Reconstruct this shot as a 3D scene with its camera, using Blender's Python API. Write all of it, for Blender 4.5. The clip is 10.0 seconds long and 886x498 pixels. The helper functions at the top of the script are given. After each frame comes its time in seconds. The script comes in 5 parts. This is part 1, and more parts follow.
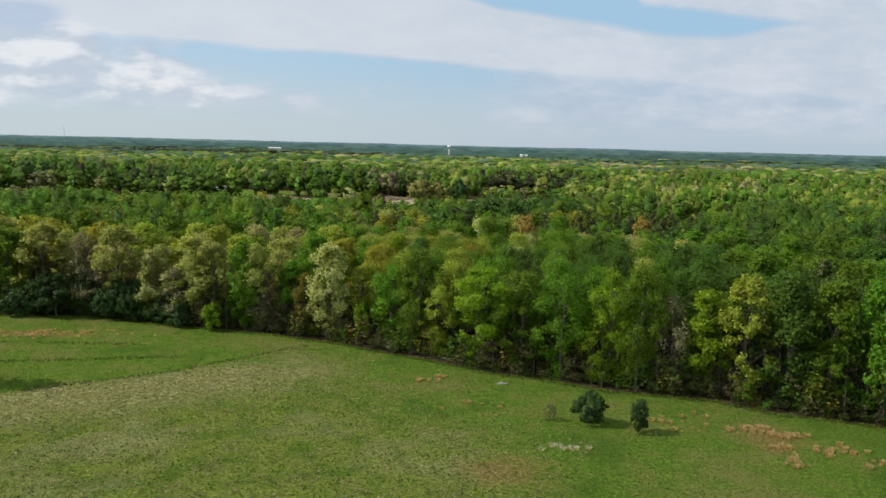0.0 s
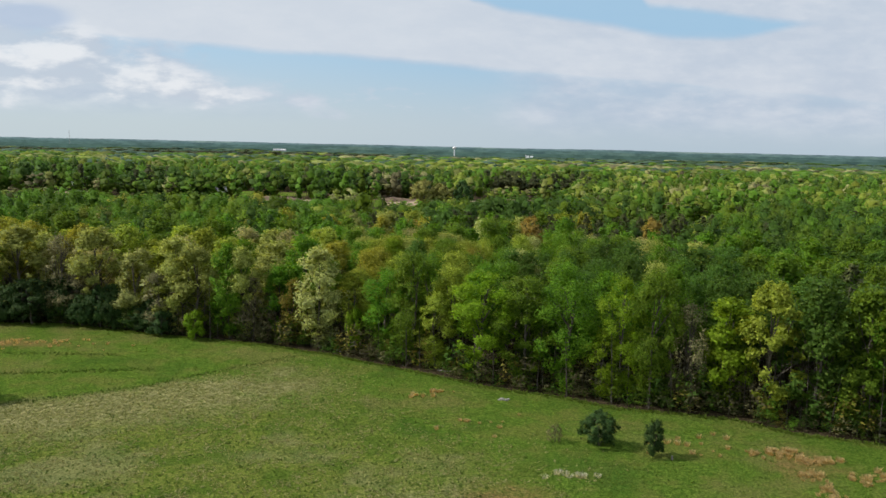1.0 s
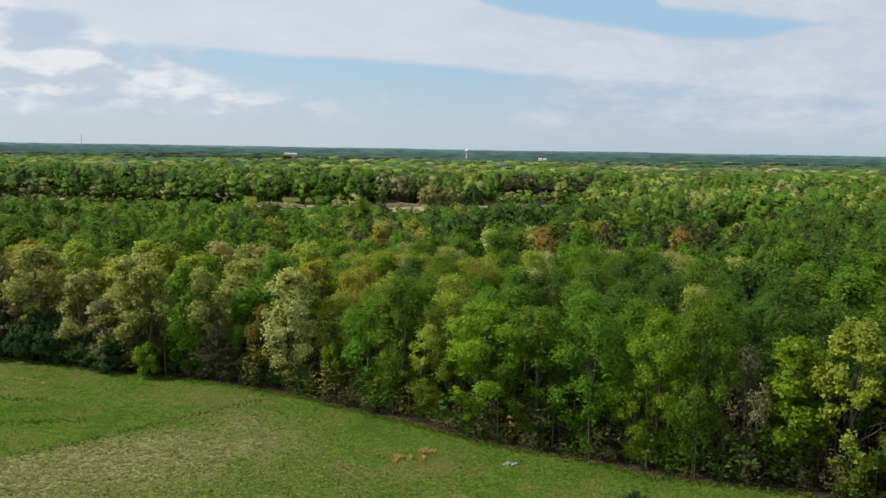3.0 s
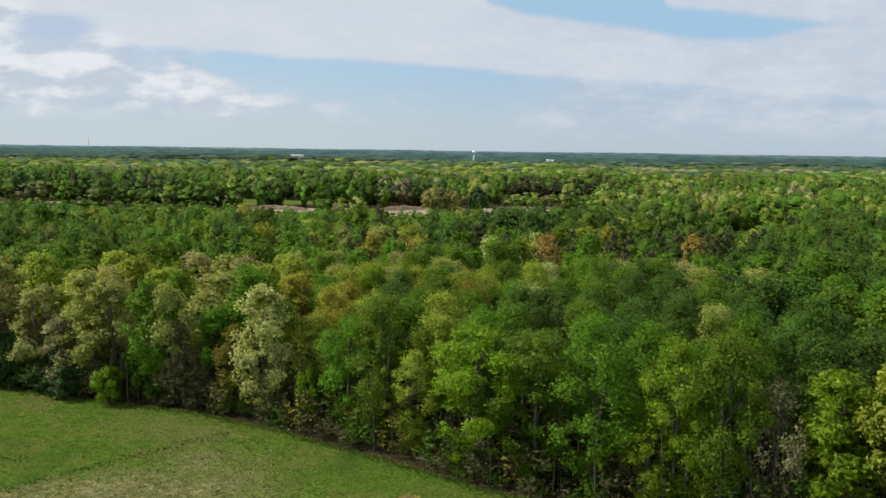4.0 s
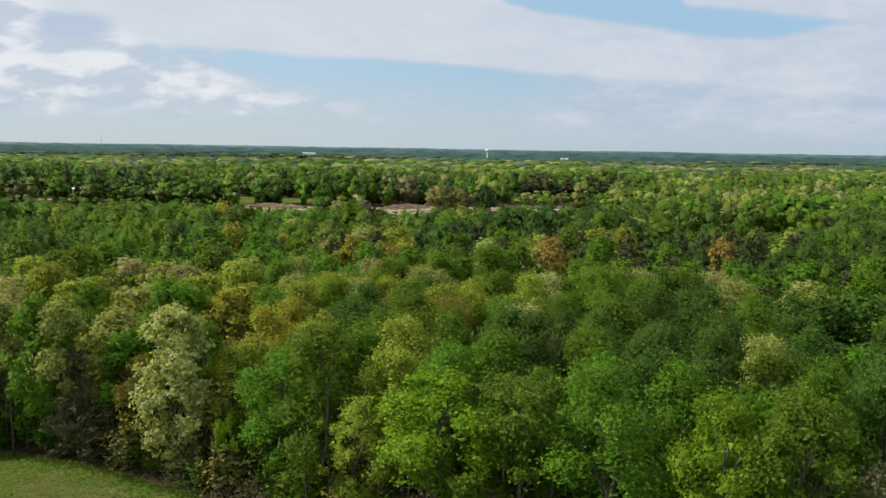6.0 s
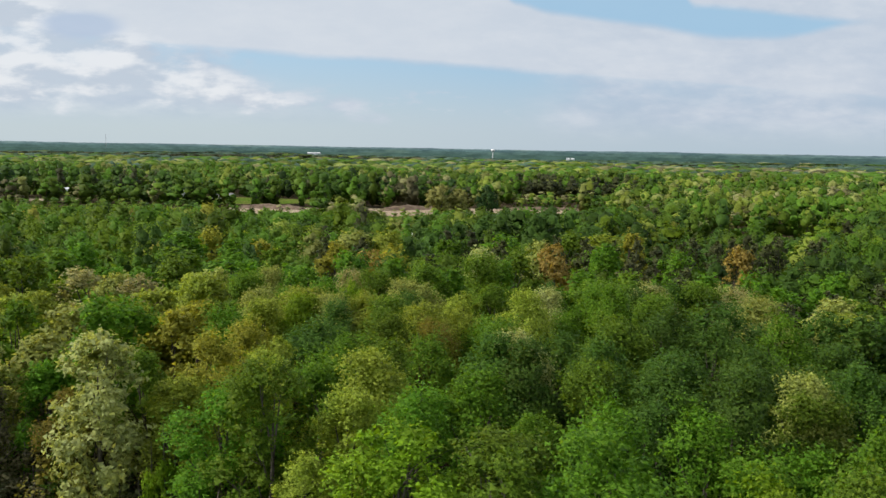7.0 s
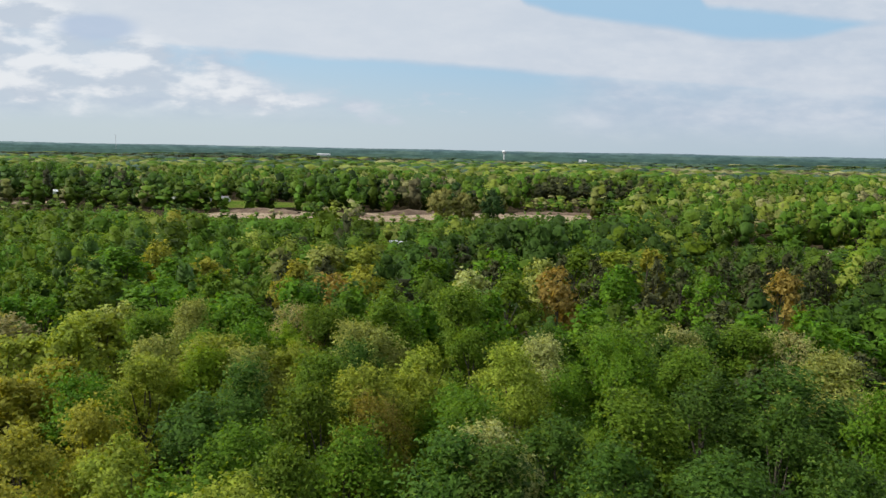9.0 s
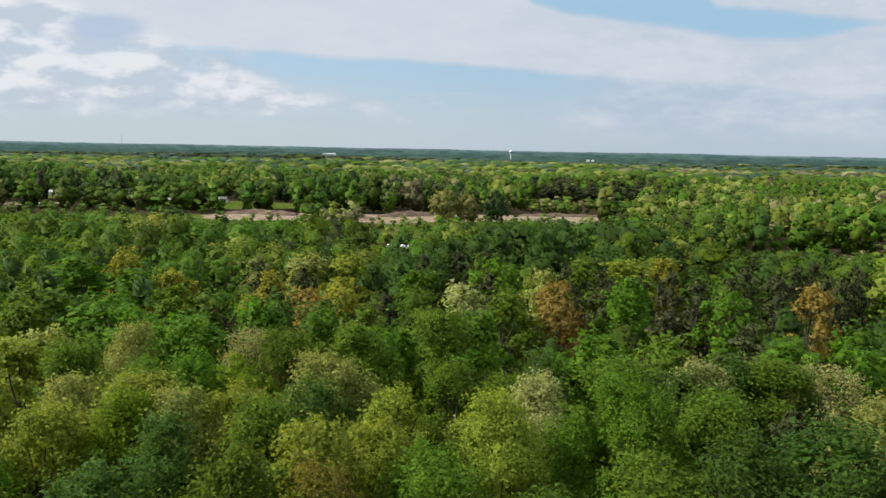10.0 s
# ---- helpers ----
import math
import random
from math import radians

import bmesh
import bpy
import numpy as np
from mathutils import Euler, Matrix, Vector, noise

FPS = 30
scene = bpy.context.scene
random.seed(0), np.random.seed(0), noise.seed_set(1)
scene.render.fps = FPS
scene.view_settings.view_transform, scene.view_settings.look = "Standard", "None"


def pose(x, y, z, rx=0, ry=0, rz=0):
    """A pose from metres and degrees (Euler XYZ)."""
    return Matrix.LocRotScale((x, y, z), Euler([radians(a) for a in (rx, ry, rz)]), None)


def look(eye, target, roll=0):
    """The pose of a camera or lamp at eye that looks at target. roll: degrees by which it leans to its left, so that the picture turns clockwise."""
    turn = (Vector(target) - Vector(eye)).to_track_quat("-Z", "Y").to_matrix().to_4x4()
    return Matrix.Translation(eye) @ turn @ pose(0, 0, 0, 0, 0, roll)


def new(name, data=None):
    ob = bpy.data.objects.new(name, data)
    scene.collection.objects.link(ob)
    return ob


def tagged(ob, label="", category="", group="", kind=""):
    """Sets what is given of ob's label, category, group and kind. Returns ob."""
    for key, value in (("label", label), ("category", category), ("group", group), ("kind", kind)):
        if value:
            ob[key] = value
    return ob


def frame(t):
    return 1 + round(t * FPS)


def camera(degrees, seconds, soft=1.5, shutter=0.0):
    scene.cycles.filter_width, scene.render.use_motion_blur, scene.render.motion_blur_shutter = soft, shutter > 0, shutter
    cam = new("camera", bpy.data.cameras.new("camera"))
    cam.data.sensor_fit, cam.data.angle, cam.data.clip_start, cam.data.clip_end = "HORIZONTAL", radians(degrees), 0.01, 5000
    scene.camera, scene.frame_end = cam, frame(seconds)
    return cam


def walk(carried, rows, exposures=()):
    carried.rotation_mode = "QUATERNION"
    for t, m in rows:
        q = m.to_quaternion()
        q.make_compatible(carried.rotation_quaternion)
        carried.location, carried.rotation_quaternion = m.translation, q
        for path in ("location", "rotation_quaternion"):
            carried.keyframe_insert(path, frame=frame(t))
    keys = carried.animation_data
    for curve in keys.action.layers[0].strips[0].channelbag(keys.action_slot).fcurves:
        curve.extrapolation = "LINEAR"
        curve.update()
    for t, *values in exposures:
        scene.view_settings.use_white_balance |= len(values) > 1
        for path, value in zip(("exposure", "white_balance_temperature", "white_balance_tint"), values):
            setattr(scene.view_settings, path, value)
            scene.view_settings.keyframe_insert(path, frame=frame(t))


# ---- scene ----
cam = camera(59.0, 10.0, soft=1.5)
PATH = [
    (0, (0.617, -0.141, 42.343), (0.61, 1.842, 42.078), 1.4),
    (0.5, (1.267, 5.13, 41.861), (1.254, 7.112, 41.598), 1.4),
    (1, (2.272, 11.053, 41.309), (2.25, 13.035, 41.048), 1.3),
    (1.5, (2.776, 17.188, 41.048), (2.747, 19.171, 40.789), 1.2),
    (2, (3.472, 23.542, 41.02), (3.435, 25.525, 40.762), 1.1),
    (2.5, (4.027, 30.364, 40.967), (3.981, 32.347, 40.711), 1.0),
    (4, (7.392, 51.297, 41.322), (7.315, 53.28, 41.071), 0.8),
    (4.5, (8.45, 58.184, 40.698), (8.364, 60.167, 40.448), 0.7),
    (5, (9.998, 65.236, 39.981), (9.9, 67.217, 39.73), 0.7),
    (5.5, (11.147, 72.034, 39.498), (11.041, 74.015, 39.244), 0.8),
    (7, (14.497, 94.143, 39.227), (14.369, 96.122, 38.972), 1.0),
    (7.5, (15.723, 101.527, 39.278), (15.587, 103.506, 39.024), 1.0),
    (8, (16.718, 109.089, 39.228), (16.573, 111.068, 38.977), 1.0),
    (8.5, (17.531, 116.379, 39.337), (17.38, 118.358, 39.085), 1.1),
    (9, (18.28, 123.765, 39.292), (18.121, 125.743, 39.04), 1.1),
    (9.5, (18.977, 131.01, 39.271), (18.81, 132.987, 39.016), 1.1),
    (10, (19.949, 138.597, 39.318), (19.772, 140.573, 39.065), 1.1),
]
walk(cam, [(t, look(eye, target, roll)) for t, eye, target, roll in PATH])

# ---- world, sun ----
SUN_EL, SUN_AZ = 41.0, 268.0          # degrees; azimuth clockwise from +y
sun = new("sun", bpy.data.lights.new("sun", "SUN"))
sun.data.energy, sun.data.angle, sun.data.color = 3.95, radians(0.53), (1.0, 0.95, 0.85)
to_sun = Vector((math.sin(radians(SUN_AZ)) * math.cos(radians(SUN_EL)), math.cos(radians(SUN_AZ)) * math.cos(radians(SUN_EL)), math.sin(radians(SUN_EL))))
sun.matrix_world = look(Vector((0, 0, 300)), Vector((0, 0, 300)) - to_sun)


class Nodes:
    """Short hand for a node tree."""

    def __init__(self, tree):
        self.tree = tree
        tree.nodes.clear()

    def add(self, kind, *ins, **props):
        n = self.tree.nodes.new(kind)
        for k, v in props.items():
            if k == "blend_type":
                n.blend_type = v
            elif k == "data_type":
                n.data_type = v
            elif k == "operation":
                n.operation = v
            elif k == "attribute_name":
                n.attribute_name = v
            elif k == "clamp":
                n.use_clamp = v
        for s, v in zip(n.inputs, ins):
            self.set(s, v)
        return n

    def set(self, socket, v):
        if v is None:
            return
        if isinstance(v, bpy.types.Node):
            v = v.outputs[0]
        if isinstance(v, bpy.types.NodeSocket):
            self.tree.links.new(v, socket)
        elif isinstance(v, (tuple, list)) and len(v) == 3 and socket.type == "RGBA":
            socket.default_value = (*v, 1)
        else:
            socket.default_value = v

    def m(self, op, a, b=None, c=None, clamp=False):
        return self.add("ShaderNodeMath", a, b, c, operation=op, clamp=clamp).outputs[0]

    def step(self, v, lo, hi):
        n = self.add("ShaderNodeMapRange", v, lo, hi, 0.0, 1.0)
        n.interpolation_type = "SMOOTHSTEP"
        return n.outputs[0]

    def mix(self, fac, a, b, blend="MIX"):
        n = self.tree.nodes.new("ShaderNodeMix")
        n.data_type, n.blend_type = "RGBA", blend
        self.set(n.inputs[0], fac)
        self.set(n.inputs[6], a)
        self.set(n.inputs[7], b)
        return n.outputs[2]

    def noise(self, vec, scale, detail=3.0, rough=0.55):
        n = self.tree.nodes.new("ShaderNodeTexNoise")
        self.set(n.inputs["Vector"], vec)
        n.inputs["Scale"].default_value, n.inputs["Detail"].default_value, n.inputs["Roughness"].default_value = scale, detail, rough
        return n.outputs[0]


def build_sky():
    world = bpy.data.worlds.new("sky")
    scene.world = world
    world.use_nodes = True
    w = Nodes(world.node_tree)
    sky = w.add("ShaderNodeTexSky")
    sky.sky_type, sky.sun_disc = "NISHITA", False
    sky.sun_elevation, sky.sun_rotation = radians(SUN_EL), radians(SUN_AZ)
    sky.air_density, sky.dust_density, sky.ozone_density = 1.0, 1.2, 1.0
    d = w.add("ShaderNodeTexCoord").outputs["Generated"]
    xyz = w.add("ShaderNodeSeparateXYZ", d)
    ahead = w.m("MAXIMUM", w.m("ABSOLUTE", xyz.outputs[1]), 0.08)
    u, v = w.m("DIVIDE", xyz.outputs[0], ahead), w.m("DIVIDE", xyz.outputs[2], ahead)
    # cloud textures stretched along the horizon
    flat = w.add("ShaderNodeCombineXYZ", w.m("MULTIPLY", u, 1.0), w.m("MULTIPLY", v, 2.6), 0.37)
    puff = w.noise(flat, 9.0, 6.0, 0.6)
    soft = w.noise(flat, 3.2, 3.0, 0.5)
    fine = w.noise(flat, 26.0, 5.0, 0.6)
    wob = w.m("ADD", w.m("MULTIPLY", w.m("SUBTRACT", puff, 0.5), 0.030), w.m("MULTIPLY", w.m("SUBTRACT", soft, 0.5), 0.035))
    vv = w.m("ADD", v, wob)
    # the long white sheet above a slanting edge
    line = w.m("MULTIPLY_ADD", u, -0.0674, 0.0945)
    edge = w.m("MULTIPLY_ADD", wob, 0.40, v)
    sheet = w.step(w.m("SUBTRACT", edge, line), -0.004, 0.009)
    # the blue wedge in it, with a white streak above
    vg = w.m("MULTIPLY_ADD", wob, 0.30, v)
    under = w.m("ADD", 0.178, w.m("MULTIPLY", w.m("SUBTRACT", 1.0, w.step(u, -0.05, 0.022)), 0.10))
    for u0, u1, fall in ((0.015, 0.065, -0.012), (0.03, 0.22, -0.015), (0.18, 0.28, -0.013), (0.33, 0.45, 0.018)):
        under = w.m("ADD", under, w.m("MULTIPLY", w.step(u, u0, u1), fall))
    over = w.m("SUBTRACT", 0.30, w.m("ADD", w.m("MULTIPLY", w.step(u, 0.16, 0.24), 0.121), w.m("MULTIPLY", w.step(u, 0.22, 0.45), 0.021)))
    gap = w.m("MULTIPLY", w.step(w.m("SUBTRACT", vg, under), -0.004, 0.008), w.m("SUBTRACT", 1.0, w.step(w.m("SUBTRACT", vg, over), -0.006, 0.006)))
    gap = w.m("MULTIPLY", gap, w.m("SUBTRACT", 1.0, w.step(u, 0.40, 0.47)))
    sheet = w.m("MULTIPLY", sheet, w.m("SUBTRACT", 1.0, w.m("MULTIPLY", gap, 0.95)))
    # overhead the sheet breaks up into clear sky
    sheet = w.m("MULTIPLY", sheet, w.m("SUBTRACT", 1.0, w.m("MULTIPLY", w.step(v, 0.22, 0.60), w.m("MULTIPLY_ADD", w.step(soft, 0.45, 0.60), -0.06, 0.08))))
    # broken grey-white cloud towards +x
    right = w.m("MULTIPLY", w.step(w.m("ADD", u, w.m("MULTIPLY", wob, 3.0)), 0.0, 0.14), w.m("MULTIPLY_ADD", w.step(puff, 0.30, 0.62), 0.30, 0.60))
    right = w.m("MULTIPLY", right, w.step(w.m("SUBTRACT", w.m("MULTIPLY_ADD", u, 0.02, 0.130), v), -0.02, 0.02))
    right = w.m("MULTIPLY", right, w.step(v, 0.0, 0.05))
    # heaped clouds towards -x
    heap_at = w.add("ShaderNodeCombineXYZ", w.m("MULTIPLY", u, 1.0), w.m("MULTIPLY", v, 2.6), 4.3)
    heap_up = w.add("ShaderNodeCombineXYZ", w.m("MULTIPLY_ADD", u, 1.0, -0.012), w.m("MULTIPLY_ADD", v, 2.6, 0.04), 4.3)
    heap, heap2 = w.noise(heap_at, 10.0, 6.0, 0.54), w.noise(heap_up, 10.0, 6.0, 0.54)
    left_in = w.m("SUBTRACT", w.m("MULTIPLY_ADD", v, -2.7, -0.107), u)
    reach = w.step(w.m("ADD", left_in, w.m("MULTIPLY", w.m("SUBTRACT", heap, 0.5), 0.42)), -0.09, 0.04)
    left = w.m("MULTIPLY", reach, w.m("MULTIPLY_ADD", w.step(heap, 0.34, 0.58), 0.14, 0.86))
    left = w.m("MULTIPLY", left, w.step(w.m("ADD", v, w.m("MULTIPLY", w.m("SUBTRACT", heap, 0.5), 0.10)), 0.030, 0.062))
    dusk = w.add("ShaderNodeCombineXYZ", w.m("DIVIDE", w.m("ADD", u, 0.535), 0.062), w.m("DIVIDE", w.m("SUBTRACT", vg, 0.149), 0.019), 0.0)
    length = w.add("ShaderNodeVectorMath", dusk)
    length.operation = "LENGTH"
    dull = w.m("SUBTRACT", 1.0, w.step(length.outputs["Value"], 0.55, 1.15))
    low = w.m("MULTIPLY", w.step(fine, 0.56, 0.72), w.m("MULTIPLY", w.step(v, 0.03, 0.045), w.m("SUBTRACT", 1.0, w.step(v, 0.06, 0.085))))
    veil = w.m("MULTIPLY", w.m("MULTIPLY", w.step(left_in, -0.10, 0.10), w.step(v, 0.02, 0.06)), 0.8)
    cover = w.m("MAXIMUM", w.m("MAXIMUM", sheet, right), w.m("MAXIMUM", w.m("MAXIMUM", left, veil), w.m("MULTIPLY", low, 0.5)))
    # clear sky whitened by haze towards the horizon
    clear = w.mix(1.0, sky.outputs[0], (0.10, 0.10, 0.10), "MULTIPLY")
    low_air = w.mix(w.step(u, -0.45, 0.40), (0.560, 0.655, 0.705), (0.480, 0.585, 0.680))
    haze = w.mix(w.step(v, 0.01, 0.13), low_air, w.mix(w.step(u, -0.3, 0.1), (0.430, 0.625, 0.800), (0.365, 0.575, 0.770)))
    clear = w.mix(w.m("SUBTRACT", 0.92, w.m("MULTIPLY", w.step(v, 0.2, 0.9), 0.75)), clear, haze)
    shade = w.m("ADD", w.m("MULTIPLY", w.step(puff, 0.35, 0.70), 0.6), w.m("MULTIPLY", w.step(fine, 0.35, 0.7), 0.4))
    lit = w.mix(shade, (0.462, 0.542, 0.665), (0.665, 0.705, 0.775))
    lit = w.mix(w.m("MULTIPLY", sheet, w.m("MULTIPLY_ADD", w.step(u, -0.15, 0.30), -0.40, 0.75)), lit, (0.690, 0.730, 0.785))
    tops = w.step(w.m("SUBTRACT", heap, heap2), -0.10, 0.11)
    piled = w.mix(tops, (0.545, 0.610, 0.700), (0.820, 0.840, 0.870))
    lit = w.mix(w.m("MULTIPLY", left, w.step(left_in, -0.08, 0.05)), lit, piled)
    lit = w.mix(w.m("MULTIPLY", dull, 0.95), lit, (0.485, 0.575, 0.720))
    colour = w.mix(w.m("MULTIPLY", cover, 0.92), clear, lit)
    back = w.add("ShaderNodeBackground", colour, 1.0)
    out = w.add("ShaderNodeOutputWorld")
    w.tree.links.new(back.outputs[0], out.inputs[0])


build_sky()

# ---- materials ----


def material(name):
    mat = bpy.data.materials.new(name)
    mat.use_nodes = True
    return mat, Nodes(mat.node_tree)


def finish(n, shader):
    out = n.add("ShaderNodeOutputMaterial")
    n.tree.links.new(shader.outputs[0], out.inputs[0])


def principled(n, colour, rough, spec=0.3, normal=None, metal=0.0):
    p = n.add("ShaderNodeBsdfPrincipled")
    n.set(p.inputs["Base Color"], colour)
    n.set(p.inputs["Roughness"], rough)
    p.inputs["Specular IOR Level"].default_value, p.inputs["Metallic"].default_value = spec, metal
    if normal:
        n.set(p.inputs["Normal"], normal)
    return p


def bump(n, height, strength, dist):
    b = n.add("ShaderNodeBump")
    b.inputs["Strength"].default_value, b.inputs["Distance"].default_value = strength, dist
    n.set(b.inputs["Height"], height)
    return b.outputs[0]


def leafy(n, colour, through_share=0.36, grain=1.0, wax=0.12, glow=(1.25, 1.15, 0.6), mottle=1.0):
    place = n.add("ShaderNodeTexCoord").outputs["Object"]
    rough = n.noise(place, 1.9 * grain, 5.0, 0.72)
    spots = n.mix(n.step(rough, 0.30, 0.68), (0.62, 0.66, 0.70), (1.30, 1.27, 1.15))
    colour = n.mix(mottle, colour, n.mix(1.0, colour, spots, "MULTIPLY"))
    p = principled(n, colour, 0.55, wax, bump(n, rough, 0.6 * mottle, 0.4))
    t = n.add("ShaderNodeBsdfTranslucent", n.mix(1.0, colour, glow, "MULTIPLY"))
    mixer = n.add("ShaderNodeMixShader", through_share)
    n.tree.links.new(p.outputs[0], mixer.inputs[1])
    n.tree.links.new(t.outputs[0], mixer.inputs[2])
    finish(n, mixer)


KINDS = {  # base colour of the leaves or blossom, and what it varies towards
    "oak": ((0.084, 0.146, 0.021), (0.136, 0.202, 0.033)),
    "fresh": ((0.080, 0.176, 0.023), (0.130, 0.230, 0.034)),
    "lime": ((0.128, 0.218, 0.022), (0.192, 0.268, 0.038)),
    "pale": ((0.215, 0.252, 0.072), (0.315, 0.340, 0.114)),
    "cream": ((0.255, 0.290, 0.108), (0.380, 0.400, 0.185)),
    "gold": ((0.215, 0.225, 0.040), (0.310, 0.305, 0.064)),
    "rust": ((0.169, 0.160, 0.038), (0.232, 0.201, 0.050)),
    "orange": ((0.256, 0.200, 0.060), (0.370, 0.290, 0.100)),
    "tan": ((0.260, 0.256, 0.110), (0.365, 0.350, 0.175)),
    "olive": ((0.190, 0.250, 0.042), (0.290, 0.335, 0.072)),
    "deep": ((0.054, 0.110, 0.022), (0.084, 0.148, 0.032)),
    "bare": ((0.119, 0.115, 0.059), (0.181, 0.167, 0.090)),
    # for the far woods: the blue of distant haze put into the leaf colour
    "haze_tinted": ((0.074, 0.130, 0.088), (0.104, 0.165, 0.112)),
    "pine": ((0.050, 0.060, 0.026), (0.078, 0.086, 0.036)),
    "holly": ((0.028, 0.056, 0.017), (0.046, 0.082, 0.026)),
    "umber": ((0.180, 0.178, 0.058), (0.245, 0.235, 0.084)),
}
ORDER = list(KINDS)


def foliage_material(kind):
    mat, n = material("foliage_" + kind)
    a, b = KINDS[kind]
    leaf = n.add("ShaderNodeNewGeometry").outputs["Random Per Island"]
    tree = n.add("ShaderNodeObjectInfo").outputs["Random"]
    place = n.add("ShaderNodeTexCoord").outputs["Object"]
    patch = n.noise(place, 0.55, 3.0)
    c = n.mix(n.m("ADD", n.m("MULTIPLY", leaf, 0.45), n.m("MULTIPLY", n.step(patch, 0.35, 0.65), 0.55)), a, b)
    c = n.mix(n.m("MULTIPLY", n.step(leaf, 0.88, 1.0), 0.18), c, (0.20, 0.17, 0.06))
    hsv = n.add("ShaderNodeHueSaturation")
    n.set(hsv.inputs["Color"], c)
    n.set(hsv.inputs["Hue"], n.m("MULTIPLY_ADD", tree, 0.016, 0.492))
    hsv.inputs["Saturation"].default_value = 1.08
    n.set(hsv.inputs["Value"], n.m("MULTIPLY", n.m("MULTIPLY_ADD", tree, 0.30, 1.00), n.m("MULTIPLY_ADD", leaf, 0.62, 0.76)))
    leafy(n, hsv.outputs[0], 0.15 if kind in ("pine", "bare", "holly", "umber") else 0.42)
    return mat


FOLIAGE = {k: foliage_material(k) for k in KINDS}


def woods_material(name, wax, spread=1.0, share=0.45, glow=(1.25, 1.15, 0.6), grain=1.0, mottle=1.0):
    """Leaves of many kinds of tree: each tree carries its kind and its own tint."""
    mat, n = material(name)
    kind = n.add("ShaderNodeAttribute", attribute_name="kind").outputs["Fac"]
    tint = n.add("ShaderNodeAttribute", attribute_name="tint").outputs["Fac"]
    leaf = n.add("ShaderNodeNewGeometry").outputs["Random Per Island"]
    ramps = []
    for j in (0, 1):
        r = n.add("ShaderNodeValToRGB", kind)
        r.color_ramp.interpolation = "CONSTANT"
        while len(r.color_ramp.elements) < len(ORDER):
            r.color_ramp.elements.new(0.5)
        for i, k in enumerate(ORDER):
            e = r.color_ramp.elements[i]
            e.position, e.color = i / len(ORDER), (*KINDS[k][j], 1)
        ramps.append(r.outputs[0])
    c = n.mix(n.m("ADD", n.m("MULTIPLY", leaf, 0.4 * spread), n.m("MULTIPLY_ADD", tint, 0.6, 0.2 - 0.2 * spread)), ramps[0], ramps[1])
    hsv = n.add("ShaderNodeHueSaturation")
    n.set(hsv.inputs["Color"], c)
    n.set(hsv.inputs["Hue"], n.m("MULTIPLY_ADD", tint, 0.018, 0.491))
    hsv.inputs["Saturation"].default_value = 1.05
    n.set(hsv.inputs["Value"], n.m("MULTIPLY", n.m("MULTIPLY_ADD", tint, 0.44, 0.74), n.m("MULTIPLY_ADD", leaf, 0.3 * spread, 1.05 - 0.15 * spread)))
    leafy(n, hsv.outputs[0], share, grain, wax, glow, mottle)
    return mat


WOODS = woods_material("woods_foliage", 0.10, 0.40, 0.38, (1.20, 1.12, 0.70), 0.6, 0.7)
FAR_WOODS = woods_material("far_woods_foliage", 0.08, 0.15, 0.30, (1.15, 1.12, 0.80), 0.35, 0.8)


def bark_material(name, a, b):
    mat, n = material(name)
    place = n.add("ShaderNodeTexCoord").outputs["Object"]
    stretched = n.add("ShaderNodeMapping", place)
    stretched.inputs["Scale"].default_value = (1, 1, 0.25)
    g = n.noise(stretched.outputs[0], 6.0, 5.0, 0.65)
    c = n.mix(n.step(g, 0.35, 0.65), a, b)
    finish(n, principled(n, c, 0.9, 0.1, bump(n, g, 0.6, 0.04)))
    return mat


BARK = bark_material("bark", (0.060, 0.050, 0.040), (0.150, 0.130, 0.105))
DEAD = bark_material("weathered_wood", (0.22, 0.20, 0.175), (0.38, 0.35, 0.31))


